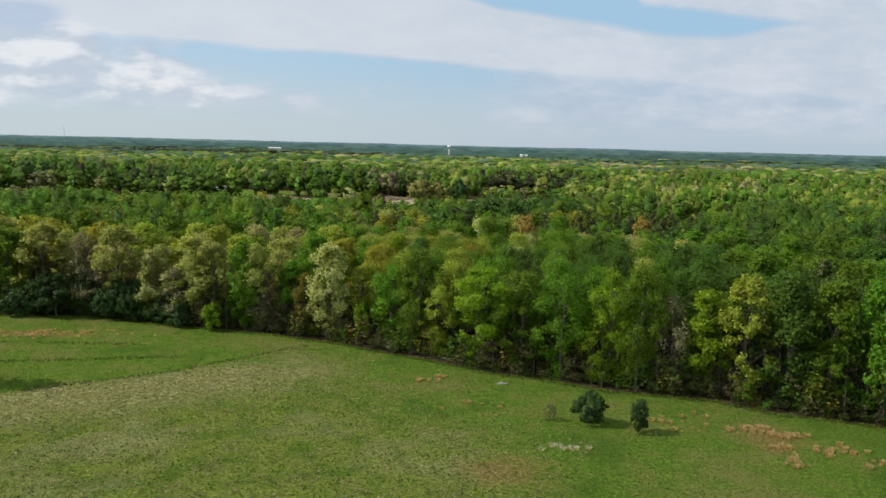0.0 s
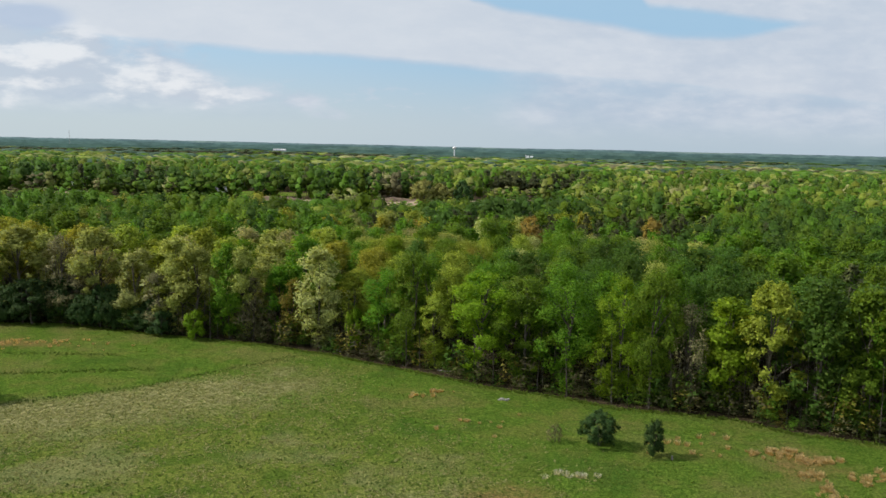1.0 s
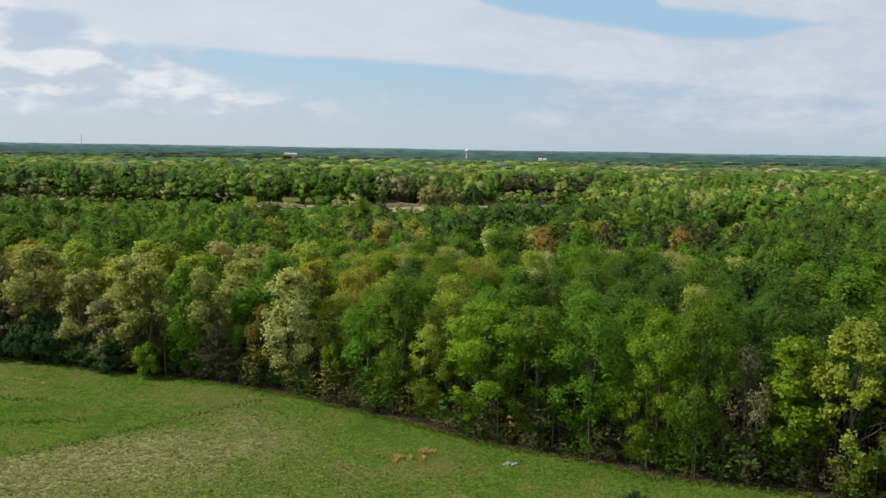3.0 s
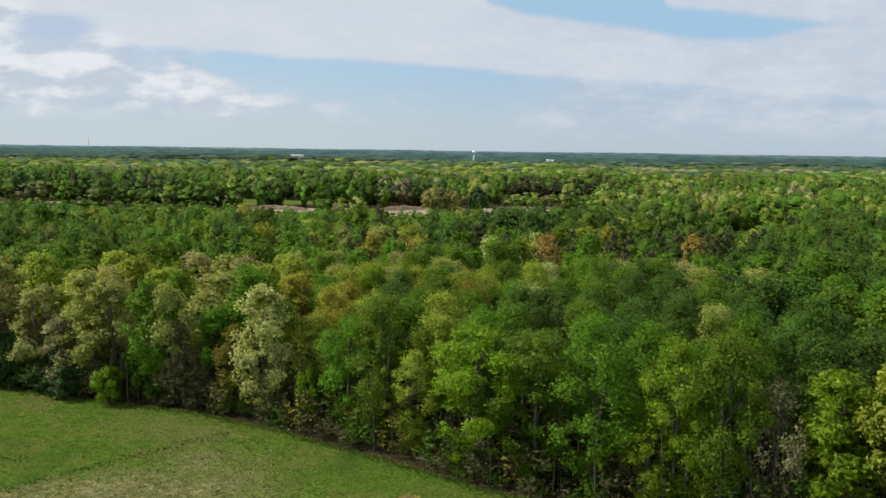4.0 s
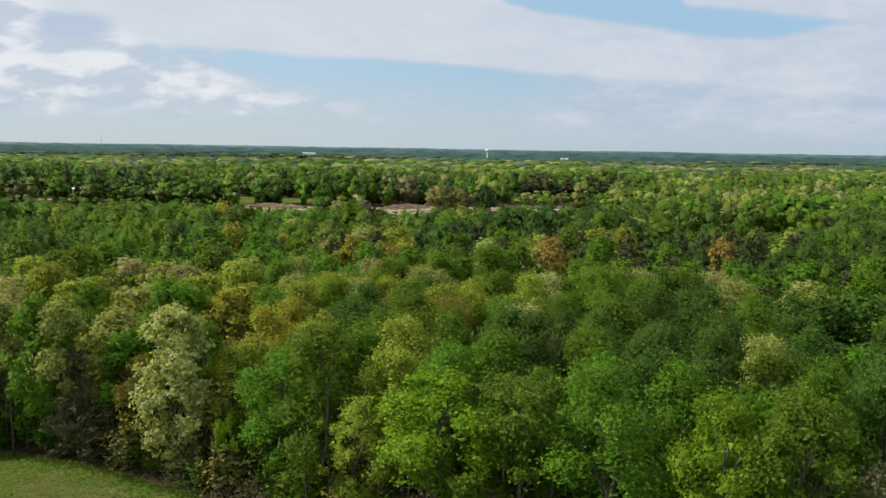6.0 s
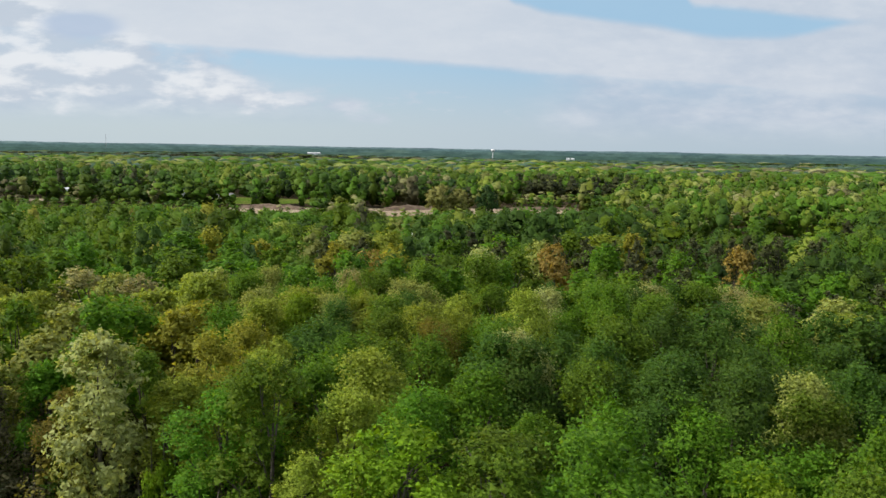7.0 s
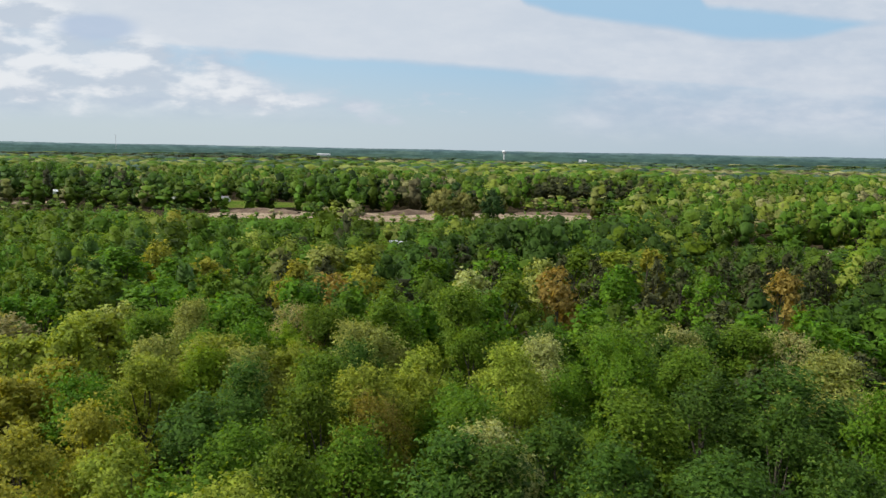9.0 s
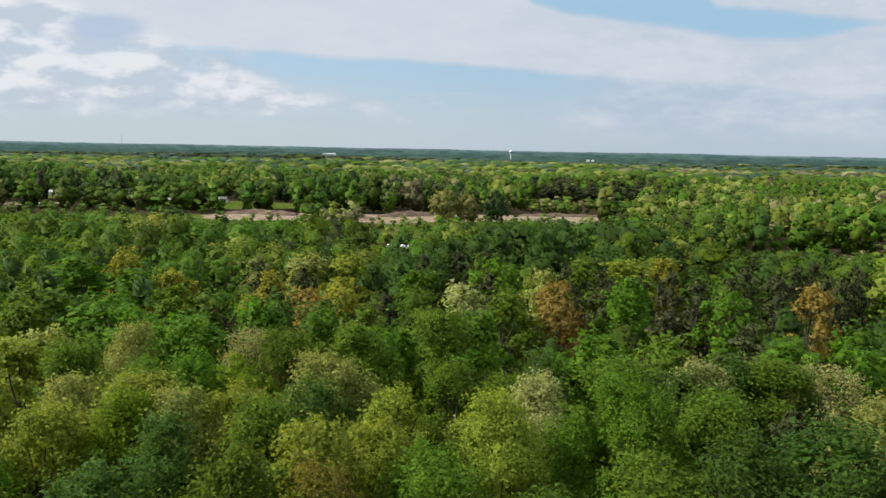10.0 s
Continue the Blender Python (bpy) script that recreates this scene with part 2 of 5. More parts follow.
def ground_material():
    mat, n = material("ground")
    place = n.add("ShaderNodeTexCoord").outputs["Object"]
    big, mid, small = n.noise(place, 0.035, 4.0, 0.6), n.noise(place, 0.16, 4.0, 0.6), n.noise(place, 1.3, 4.0, 0.65)
    tiny = n.noise(place, 5.0, 3.0, 0.6)

    def zone(name, lo=0.35, hi=0.65, rough=0.25):
        a = n.add("ShaderNodeAttribute", attribute_name=name).outputs["Fac"]
        return n.step(n.m("ADD", a, n.m("MULTIPLY", n.m("SUBTRACT", mid, 0.5), rough * 2)), lo, hi)

    lush = n.mix(n.step(small, 0.34, 0.66), (0.058, 0.114, 0.015), (0.116, 0.180, 0.027))
    lush = n.mix(n.m("MULTIPLY", n.step(mid, 0.46, 0.62), 0.65), lush, (0.135, 0.150, 0.036))
    lush = n.mix(n.m("MULTIPLY", n.step(big, 0.50, 0.62), 0.50), lush, (0.175, 0.155, 0.058))
    lush = n.mix(n.m("MULTIPLY", n.step(big, 0.46, 0.36), 0.55), lush, (0.040, 0.092, 0.014))
    straw = n.mix(n.step(small, 0.32, 0.68), (0.094, 0.142, 0.019), (0.168, 0.192, 0.042))
    straw = n.mix(n.m("MULTIPLY", n.step(tiny, 0.52, 0.72), 0.5), straw, (0.204, 0.193, 0.077))
    straw = n.mix(n.m("MULTIPLY", n.step(mid, 0.46, 0.60), 0.75), straw, (0.070, 0.122, 0.017))
    straw = n.mix(n.m("MULTIPLY", n.step(big, 0.52, 0.64), 0.5), straw, (0.235, 0.220, 0.110))
    bleached = n.mix(n.step(small, 0.36, 0.62), (0.140, 0.142, 0.046), (0.330, 0.298, 0.150))
    straw = n.mix(n.m("MULTIPLY", zone("swathe", 0.25, 0.95, 0.5), 0.75), straw, bleached)
    c = n.mix(zone("stubble", 0.25, 0.75, 0.45), lush, straw)
    dry = n.mix(n.step(small, 0.35, 0.65), (0.143, 0.116, 0.040), (0.264, 0.165, 0.072))
    c = n.mix(n.m("MULTIPLY", zone("dry", 0.25, 0.75, 0.4), 0.75), c, dry)
    litter = n.mix(n.step(small, 0.35, 0.7), (0.044, 0.035, 0.022), (0.094, 0.073, 0.044))
    c = n.mix(zone("wood", 0.42, 0.58, 0.12), c, litter)
    soil = n.mix(n.step(mid, 0.35, 0.65), (0.318, 0.236, 0.166), (0.445, 0.362, 0.268))
    soil = n.mix(n.m("MULTIPLY", n.step(small, 0.5, 0.7), 0.4), soil, (0.220, 0.154, 0.110))
    c = n.mix(zone("soil", 0.42, 0.58, 0.15), c, soil)
    grain = n.noise(place, 3.0, 6.0, 0.80)
    c = n.mix(1.0, c, n.mix(n.step(grain, 0.36, 0.64), (0.52, 0.58, 0.50), (1.55, 1.48, 1.50)), "MULTIPLY")
    h = n.m("ADD", n.m("MULTIPLY", small, 0.4), n.m("ADD", n.m("MULTIPLY", grain, 0.5), n.m("MULTIPLY", tiny, 0.2)))
    finish(n, principled(n, c, 1.0, 0.0, bump(n, h, 1.0, 0.45)))
    return mat


GROUND = ground_material()


def blade_material(name, a, b, share=0.2):
    mat, n = material(name)
    r = n.add("ShaderNodeNewGeometry").outputs["Random Per Island"]
    c = n.mix(r, a, b)
    leafy(n, c, share)
    return mat


GRASS = blade_material("grass", (0.092, 0.156, 0.020), (0.160, 0.226, 0.037), 0.45)
STRAW = blade_material("straw_grass", (0.150, 0.180, 0.040), (0.360, 0.330, 0.160), 0.4)
RANK = blade_material("rank_grass", (0.054, 0.100, 0.013), (0.082, 0.138, 0.020), 0.45)
SEDGE = blade_material("dry_sedge", (0.420, 0.310, 0.150), (0.620, 0.480, 0.270), 0.5)
PALE_STALK = blade_material("bleached_stalks", (0.50, 0.48, 0.40), (0.68, 0.66, 0.58), 0.5)


def plain_material(name, a, b, scale, rough=0.6, metal=0.0, spec=0.4):
    mat, n = material(name)
    place = n.add("ShaderNodeTexCoord").outputs["Object"]
    g = n.noise(place, scale, 5.0, 0.6)
    finish(n, principled(n, n.mix(n.step(g, 0.3, 0.7), a, b), rough, spec, bump(n, g, 0.25, 0.02), metal))
    return mat


WHITE_STEEL = plain_material("white_painted_steel", (0.74, 0.75, 0.75), (0.84, 0.84, 0.83), 0.4, 0.45)
ROOF_TIN = plain_material("pale_metal_roofing", (0.70, 0.72, 0.74), (0.82, 0.83, 0.84), 0.7, 0.4)
SIDING = plain_material("white_siding", (0.62, 0.62, 0.60), (0.76, 0.75, 0.72), 0.6, 0.7)
SHINGLE = plain_material("grey_shingle", (0.16, 0.16, 0.17), (0.27, 0.27, 0.28), 1.5, 0.85)
DARK_PANE = plain_material("window_glass", (0.03, 0.035, 0.04), (0.05, 0.055, 0.06), 0.5, 0.1)
STEEL = plain_material("galvanised_steel", (0.36, 0.37, 0.38), (0.48, 0.48, 0.48), 0.6, 0.5, 0.6)
STONE = plain_material("pale_stone", (0.22, 0.21, 0.19), (0.32, 0.31, 0.28), 3.0, 0.85)

# ---- mesh helpers ----


def mesh_object(name, verts, faces, mat, parent=None, normals=None):
    """One mesh object from arrays of points and of equal-sided faces, or from lists. normals: one for each point, for soft foliage."""
    me = bpy.data.meshes.new(name)
    verts = np.asarray(verts, dtype=np.float32)
    if isinstance(faces, np.ndarray):
        k = faces.shape[1]
        me.vertices.add(len(verts))
        me.vertices.foreach_set("co", verts.ravel())
        me.loops.add(faces.size)
        me.loops.foreach_set("vertex_index", faces.ravel().astype(np.int32))
        me.polygons.add(len(faces))
        me.polygons.foreach_set("loop_start", np.arange(0, faces.size, k, dtype=np.int32))
        me.polygons.foreach_set("loop_total", np.full(len(faces), k, dtype=np.int32))
        me.update(calc_edges=True)
    else:
        me.from_pydata([tuple(map(float, v)) for v in verts], [], faces)
    if normals is not None:
        me.polygons.foreach_set("use_smooth", np.ones(len(me.polygons), bool))
        me.normals_split_custom_set_from_vertices(np.asarray(normals, dtype=np.float32))
    me.materials.append(mat)
    ob = new(name, me)
    ob.parent = parent
    return ob


def part(name, bm, mat, parent, label=""):
    me = bpy.data.meshes.new(name)
    bm.to_mesh(me)
    bm.free()
    me.materials.append(mat)
    ob = new(name, me)
    ob.parent = parent
    if label:
        ob["label"] = label
    return ob


def box(bm, x0, x1, y0, y1, z0, z1):
    r = bmesh.ops.create_cube(bm, size=1.0)
    bmesh.ops.transform(bm, matrix=Matrix.LocRotScale(((x0 + x1) / 2, (y0 + y1) / 2, (z0 + z1) / 2), None, (x1 - x0, y1 - y0, z1 - z0)), verts=r["verts"])
    return r["verts"]


def smooth(a):
    a = np.clip(a, 0, 1)
    return a * a * (3 - 2 * a)


def cheap_noise(x, y, s, seed):
    """Smooth value noise in numpy, -1 to 1."""
    r = np.random.default_rng(seed)
    out = np.zeros(np.shape(x))
    for _ in range(5):
        a = r.uniform(0, 2 * np.pi)
        k = r.uniform(0.6, 1.5) / s
        out = out + np.sin((np.cos(a) * x + np.sin(a) * y) * k * 6.28 + r.uniform(0, 6.28))
    return out / 5


# ---- the ground ----
EDGE_X = np.array([-900.0, -300, -160, -105.0, -86.4, -66.2, -51.9, -36.8, -23.2, -4.5, 8.8, 20.1, 30.5, 38.0, 46.6, 53.8, 61.8, 70.7, 90, 160, 900])
EDGE_Y = np.array([215.0, 195, 186, 183.6, 185.1, 178.6, 174.8, 170.8, 164.9, 154.0, 145.3, 140.6, 135.2, 133.2, 131.5, 125.9, 122.6, 119.3, 112, 95, 70])


def edge_y(x):
    """Where the field ends and the wood begins."""
    return np.interp(x, EDGE_X, EDGE_Y) - 1.4


def height(x, y):
    x, y = np.asarray(x, float), np.asarray(y, float)
    z = np.maximum(np.where(y < 110, 0.0, -0.009 * (y - 110)), -3.0)
    r = np.hypot(x, y)
    z = z + 9 * smooth((r - 1000) / 3600)
    far = smooth((r - 700) / 1500)
    z = z + far * (5.0 * cheap_noise(x, y, 1500, 3) + 2.0 * cheap_noise(x, y, 500, 4)) * (1 - smooth((r - 3600) / 1000) * 0.7)
    z = z - 3.0 * np.exp(-(((y - 495) / 48.0) ** 2) - ((x + 30) / 190.0) ** 2)   # a shallow valley
    return z + 0.12 * cheap_noise(x, y, 23, 5) * (r < 400)


def inside(px, py, poly):
    hit = np.zeros(np.shape(px), bool)
    for (ax, ay), (bx, by) in zip(poly, poly[1:] + poly[:1]):
        c = ((ay > py) != (by > py)) & (px < (bx - ax) * (py - ay) / ((by - ay) or 1e-9) + ax)
        hit ^= c
    return hit


STUBBLE = [(-92, 112), (-72, 124.5), (-64, 130), (-49.4, 138.6), (-38, 150), (-28.6, 159.5), (-19, 156), (-13, 146), (-8.6, 131.7), (0, 122), (9, 116), (17.7, 111), (18, 106), (13, 98), (12, 88), (8, 55), (-110, 55)]
CLEARINGS = [  # bare soil
    [(-168, 598), (-156, 626), (-100, 628), (-46, 640), (-24, 652), (40, 660), (76, 664), (72, 628), (52, 592), (28, 604), (0, 598), (-30, 590), (-52, 572), (-90, 592), (-124, 572), (-160, 576)],
    [(132, 486), (158, 500), (172, 500), (166, 484), (146, 478)],
    [(-352, 640), (-300, 668), (-280, 664), (-312, 630)],
]
SCRUBS = [  # low growth and grass
    [(62, 335), (100, 335), (205, 468), (180, 486), (130, 486), (100, 430)],
    [(-185, 505), (62, 505), (62, 604), (-185, 600)],
]
LAWNS = [
    [(-260, 672), (-180, 640), (-118, 668), (-118, 704), (-170, 716), (-260, 728)],
    [(-46, 455), (-14, 455), (-12, 482), (-46, 484)],
    [(-150, 535), (-100, 535), (-100, 570), (-150, 560)],
    [(-380, 700), (-300, 700), (-300, 760), (-380, 760)],
]


def seg_gap(x, y, a, b):
    """The way from a stretch of line to each point."""
    t = np.clip(((x - a[0]) * (b[0] - a[0]) + (y - a[1]) * (b[1] - a[1])) / ((b[0] - a[0]) ** 2 + (b[1] - a[1]) ** 2), 0, 1)
    return x - a[0] - t * (b[0] - a[0]), y - a[1] - t * (b[1] - a[1])


def open_land(x, y, grow=0.0):
    """True where no wood stands."""
    x, y = np.asarray(x, float), np.asarray(y, float)
    out = y < edge_y(x) + grow
    for poly in CLEARINGS + LAWNS:
        out = out | inside(x, y, poly)
    return out


def graded(parts):
    out = []
    for a, b, step in parts:
        out += list(np.arange(a, b, step))
    return np.array(sorted(set(np.round(out, 2))))


def build_ground():
    xs = graded([(-130, 120, 2.5), (-400, -130, 9), (120, 420, 9), (-1200, -400, 50), (420, 1220, 50), (-4800, -1200, 180), (1220, 4901, 180)])
    ys = graded([(55, 200, 2.5), (-60, 55, 15), (200, 760, 9), (760, 1300, 30), (1300, 4951, 110), (-2000, -60, 160)])
    X, Y = np.meshgrid(xs, ys)
    verts = np.stack([X, Y, height(X, Y)], -1).reshape(-1, 3)
    nx, ny = len(xs), len(ys)
    i = np.arange(nx * ny).reshape(ny, nx)
    faces = np.stack([i[:-1, :-1], i[:-1, 1:], i[1:, 1:], i[1:, :-1]], -1).reshape(-1, 4)
    ob = mesh_object("ground", verts, faces, GROUND)
    x, y = verts[:, 0], verts[:, 1]
    def near(poly, soft):
        d = np.full(len(x), 1e9)
        for (ax, ay), (bx, by) in zip(poly, poly[1:] + poly[:1]):
            t = np.clip(((x - ax) * (bx - ax) + (y - ay) * (by - ay)) / ((bx - ax) ** 2 + (by - ay) ** 2), 0, 1)
            d = np.minimum(d, np.hypot(x - ax - t * (bx - ax), y - ay - t * (by - ay)))
        return np.clip(0.5 + np.where(inside(x, y, poly), d, -d) / soft, 0, 1)

    wood = np.clip(0.5 + (y - edge_y(x)) / 5.0, 0, 1)
    for poly in CLEARINGS + LAWNS:
        wood = np.minimum(wood, 1 - near(poly, 8.0))
    for poly in SCRUBS:
        wood = np.minimum(wood, 1 - near(poly, 14.0) * 0.85)
    zones = {
        "wood": wood,
        "stubble": near(STUBBLE, 9.0) * np.clip((6.0 - x) / 30.0 + (110 - y) / 30.0 + 0.25, 0.55, 1),
        "swathe": 0.9 * np.exp(-((np.hypot(*seg_gap(x, y, (-68, 119), (-30, 141))) / 15.0) ** 2)) + 0.6 * np.exp(-(((x - 2) / 12) ** 2) - ((y - 100) / 10) ** 2),
        "soil": np.max([near(c, 8.0) for c in CLEARINGS], 0),
        "dry": np.clip(1.15 - np.hypot((x + 86) / 15, (y - 165.5) / 4.5), 0, 1) + np.clip(1.1 - np.hypot((x - 50) / 9, (y - 112) / 8), 0, 1) * 0.75
        + np.clip(1.2 - np.hypot((x - 9) / 8, (y - 98) / 9), 0, 1) * 0.8,
    }
    for name, values in zones.items():
        a = ob.data.attributes.new(name, "FLOAT", "POINT")
        a.data.foreach_set("value", values.astype(np.float32))
    ob.data.polygons.foreach_set("use_smooth", np.ones(len(ob.data.polygons), bool))
    return tagged(ob, "rough green pasture that runs into woodland floor and bare soil", "ground", kind="structure")


build_ground()

# ---- trees ----


def ball():
    bm = bmesh.new()
    bmesh.ops.create_icosphere(bm, subdivisions=1, radius=1.0)
    v = np.array([p.co[:] for p in bm.verts])
    f = np.array([[p.index for p in q.verts] for q in bm.faces])
    bm.free()
    return v, f


BALL = ball()


def unit(v):
    return v / (np.linalg.norm(v, axis=-1, keepdims=True) + 1e-9)


def sprays(pos, out, size, rng, tilt=0.8, folded=False, round_off=0.5):
    """A leaf or a small folded spray of leaves at every point. out: the way out of the crown there. Points, triangles, normals."""
    n = len(pos)
    nor = unit(out + rng.normal(size=out.shape) * tilt)
    nor *= np.sign(np.sum(nor * out, 1, keepdims=True) + 1e-9)
    a = unit(np.cross(nor, rng.normal(size=out.shape)))
    b = np.cross(nor, a)
    s = (size * rng.uniform(0.5, 1.15, n))[:, None]
    if folded:
        w = rng.uniform(0.6, 1.0, n)[:, None]
        lift = nor * s * rng.uniform(-0.3, 0.1, n)[:, None]
        v = np.stack([pos - a * s * 0.5 + lift, pos - b * s * 0.5 * w, pos + a * s * 0.5 + lift, pos + b * s * 0.5 * w], 1).reshape(-1, 3)
        i = np.arange(n)[:, None] * 4
        f = np.concatenate([i + np.array([[0, 1, 2]]), i + np.array([[0, 2, 3]])])
        k = 4
    else:
        w = rng.uniform(0.32, 0.55, n)[:, None]
        v = np.stack([pos - a * s * 0.3 + b * s * w, pos - a * s * 0.5 - b * s * w, pos + a * s * 0.6], 1).reshape(-1, 3)
        f = np.arange(3 * n).reshape(n, 3)
        k = 3
    return v, f, np.repeat(unit(unit(out) * round_off + nor * (1.1 - round_off)), k, 0)


def tufts_of(rng, c, r, per, feather):
    """Every bough's mass carries tufts on its outer and upper side; feathery kinds hold theirs upright."""
    C, R, O = [], [], []
    for i, (ci, ri) in enumerate(zip(c, r)):
        m = max(3, int(round(per * (ri / 1.6) ** 1.4)))
        side = unit(np.array([ci[0], ci[1], 0.0]))
        d = unit(rng.normal(size=(m, 3)) + side * 0.75 + np.array([0, 0, 0.55]))
        R.append(ri * rng.uniform(0.26, 0.48, m))
        p = ci + d * (ri * rng.uniform(0.66, 1.0, m))[:, None]
        p[:, 2] += rng.uniform(-0.1, 0.55, m) * ri * feather
        C.append(p)
        O.append(np.full(m, i))
    return np.concatenate(C), np.concatenate(R), np.concatenate(O)


def foliage_mass(rng, c, r, n, leaf, squash=0.9, fill=14, per=0, feather=0.0, folded=True, round_off=0.5, tilt=0.8):
    """The crown: broad inner leaves that close every bough's mass, and fine ones all over its tufts. Points, triangles, normals."""
    centre = np.array([0, 0, c[:, 2].min() * 0.65 + c[:, 2].max() * 0.35])
    flat = np.array([1, 1, squash + 0.45 * feather])
    up = np.array([0, 0, 0.15])
    # inner leaves
    k = np.repeat(np.arange(len(c)), fill)
    p = c[k] + rng.normal(size=(len(k), 3)) * r[k][:, None] * 0.30 * flat
    inner = sprays(p, unit(p - c[k]) * 0.4 + unit(p - centre) * 0.7 + up, np.minimum(r[k] * 0.62, leaf * 2.1), rng, 0.6, False, 0.8)
    # outer leaves
    if per:
        tc, tr, owner = tufts_of(rng, c, r, per, feather)
        j = rng.choice(len(tc), size=int(n * 1.5), p=tr ** 2 / np.sum(tr ** 2))
        p = tc[j] + rng.normal(size=(len(j), 3)) * tr[j][:, None] * 0.62 * flat
    else:
        tc, tr, owner = c, r, np.arange(len(c))
        j = rng.choice(len(tc), size=int(n * 1.5), p=tr ** 2 / np.sum(tr ** 2))
        p = tc[j] + unit(rng.normal(size=(len(j), 3)) + up * 2) * (tr[j] * rng.uniform(0.78, 1.08, len(j)))[:, None] * flat
    buried = np.zeros(len(j), bool)
    for ci, ri in zip(c, r):
        buried |= np.sum(((p - ci) / flat) ** 2, 1) < (0.5 * ri) ** 2
    keep = np.flatnonzero(~buried)[:n]
    p, j = p[keep], j[keep]
    out = unit(p - tc[j]) * 0.35 + unit(p - c[owner[j]]) * (0.35 if per else 0.1) + unit(p - centre) * (0.65 if per else 0.8) + up
    outer = sprays(p, out, leaf, rng, tilt, folded, round_off)
    inner_f, at = inner[1], len(inner[0])
    return np.concatenate([inner[0], outer[0]]), np.concatenate([inner_f, outer[1] + at]), np.concatenate([inner[2], outer[2]])


def lobes_for(rng, form, count):
    """Centres and radii of the boughs' masses in a crown 20 m high and 5 m in radius."""
    form = {"near": "forest", "near_edge": "edge"}.get(form, form)
    lo, hi = {"edge": (0.07, 1.0), "forest": (0.30, 1.0), "inner": (0.34, 1.0), "cone": (0.25, 1.0), "bush": (0.02, 1.0)}[form]
    big = (16 / max(count, 3)) ** 0.4
    c, r = [], []
    for i in range(count):
        t = (i + rng.uniform(0, 1)) / count
        if form == "cone":
            env, rad = 4.4 * (1 - t) ** 0.7 + 0.9, (1.1 + 0.8 * (1 - t)) * big
        elif form == "bush":
            env, rad = 5.0 * math.sqrt(max(0.05, 1 - (1.5 * t - 0.55) ** 2)), 1.75 * big
        elif form == "edge":
            env = 5.2 * max(0.3, 1 - (abs(1.5 * t - 0.62) ** 2.6 if t > 0.45 else abs(1.75 * t - 0.8) ** 1.8)) * rng.uniform(0.8, 1.12)
            rad = rng.choice([0.9, 1.2, 1.6, 2.0]) * rng.uniform(0.85, 1.2) * 1.15 * big
        else:
            env = 5.4 * max(0.05, 1 - max(0.0, (t - 0.1) / 0.9) ** 2.5) ** 0.65 * rng.uniform(0.85, 1.1)
            rad = rng.choice([1.1, 1.5, 1.9, 2.3]) * rng.uniform(0.85, 1.15) * big
        a = i * 2.39996 + rng.uniform(-0.5, 0.5)
        d = max(0.0, env - rad) * (0.3 if rng.random() < 0.15 else rng.uniform(0.75, 1.0))
        z = min(20 * (lo + (hi - lo) * t), 20 - rad * 0.85)
        if form == "bush":
            z = 20 * (0.12 + 0.70 * t)
        c.append((math.cos(a) * d, math.sin(a) * d, max(z, rad * 0.6)))
        r.append(rad)
    return np.array(c), np.array(r)


def stem(path, radii, sides):
    """A tapered tube along a path."""
    verts, faces = [], []
    for i, (p, rad) in enumerate(zip(path, radii)):
        for j in range(sides):
            a = 2 * math.pi * j / sides
            verts.append((p[0] + math.cos(a) * rad, p[1] + math.sin(a) * rad, p[2]))
        if i:
            for j in range(sides):
                q, s = (i - 1) * sides, i * sides
                faces.append((q + j, q + (j + 1) % sides, s + (j + 1) % sides, s + j))
    return verts, faces


def trunk_mesh(name, rng, c, r, top=17.0, base=0.30, limbs=9, twigs=0):
    verts, faces = [], []

    def put(v, f):
        k = len(verts)
        verts.extend(v)
        faces.extend([tuple(i + k for i in q) for q in f])

    zs = [-0.5, 0.3, 2, 5, 8, 11, 14, top]
    wob = np.cumsum(rng.normal(size=(len(zs), 2)) * 0.16, 0)
    line = [(wob[i, 0], wob[i, 1], z) for i, z in enumerate(zs)]
    put(*stem(line, [base * 1.5, base * 1.15] + [base * (1 - 0.95 * (z / top)) + 0.03 for z in zs[2:]], 7))
    order = np.argsort(c[:, 2])
    for i in order[:: max(1, len(c) // limbs)]:
        z0 = max(1.2, c[i][2] * 0.72 - 1.0)
        s = np.array([np.interp(z0, zs, wob[:, 0]), np.interp(z0, zs, wob[:, 1]), z0])
        mid = s * 0.5 + c[i] * 0.5 + np.array([0, 0, -0.3]) + rng.normal(size=3) * 0.2
        put(*stem([s, mid, c[i]], [base * 0.38, base * 0.26, 0.03], 5))
    for _ in range(twigs):
        i = rng.integers(len(c))
        s = c[i] * np.array([0.3, 0.3, 0.85])
        e = c[i] + rng.normal(size=3) * r[i] * 0.8
        m2 = (s + e) / 2 + rng.normal(size=3) * 0.25
        put(*stem([s, m2, e], [0.06, 0.045, 0.012], 3))
    me = bpy.data.meshes.new(name)
    me.from_pydata([tuple(map(float, v)) for v in verts], [], faces)
    me.materials.append(BARK)
    for p in me.polygons:
        p.use_smooth = True
    return me


FEATHERY = {"oak": 0.5, "fresh": 0.9, "deep": 0.7, "rust": 0.6, "tan": 0.5, "bare": 0.8, "gold": 0.3}
SHAPES = {}


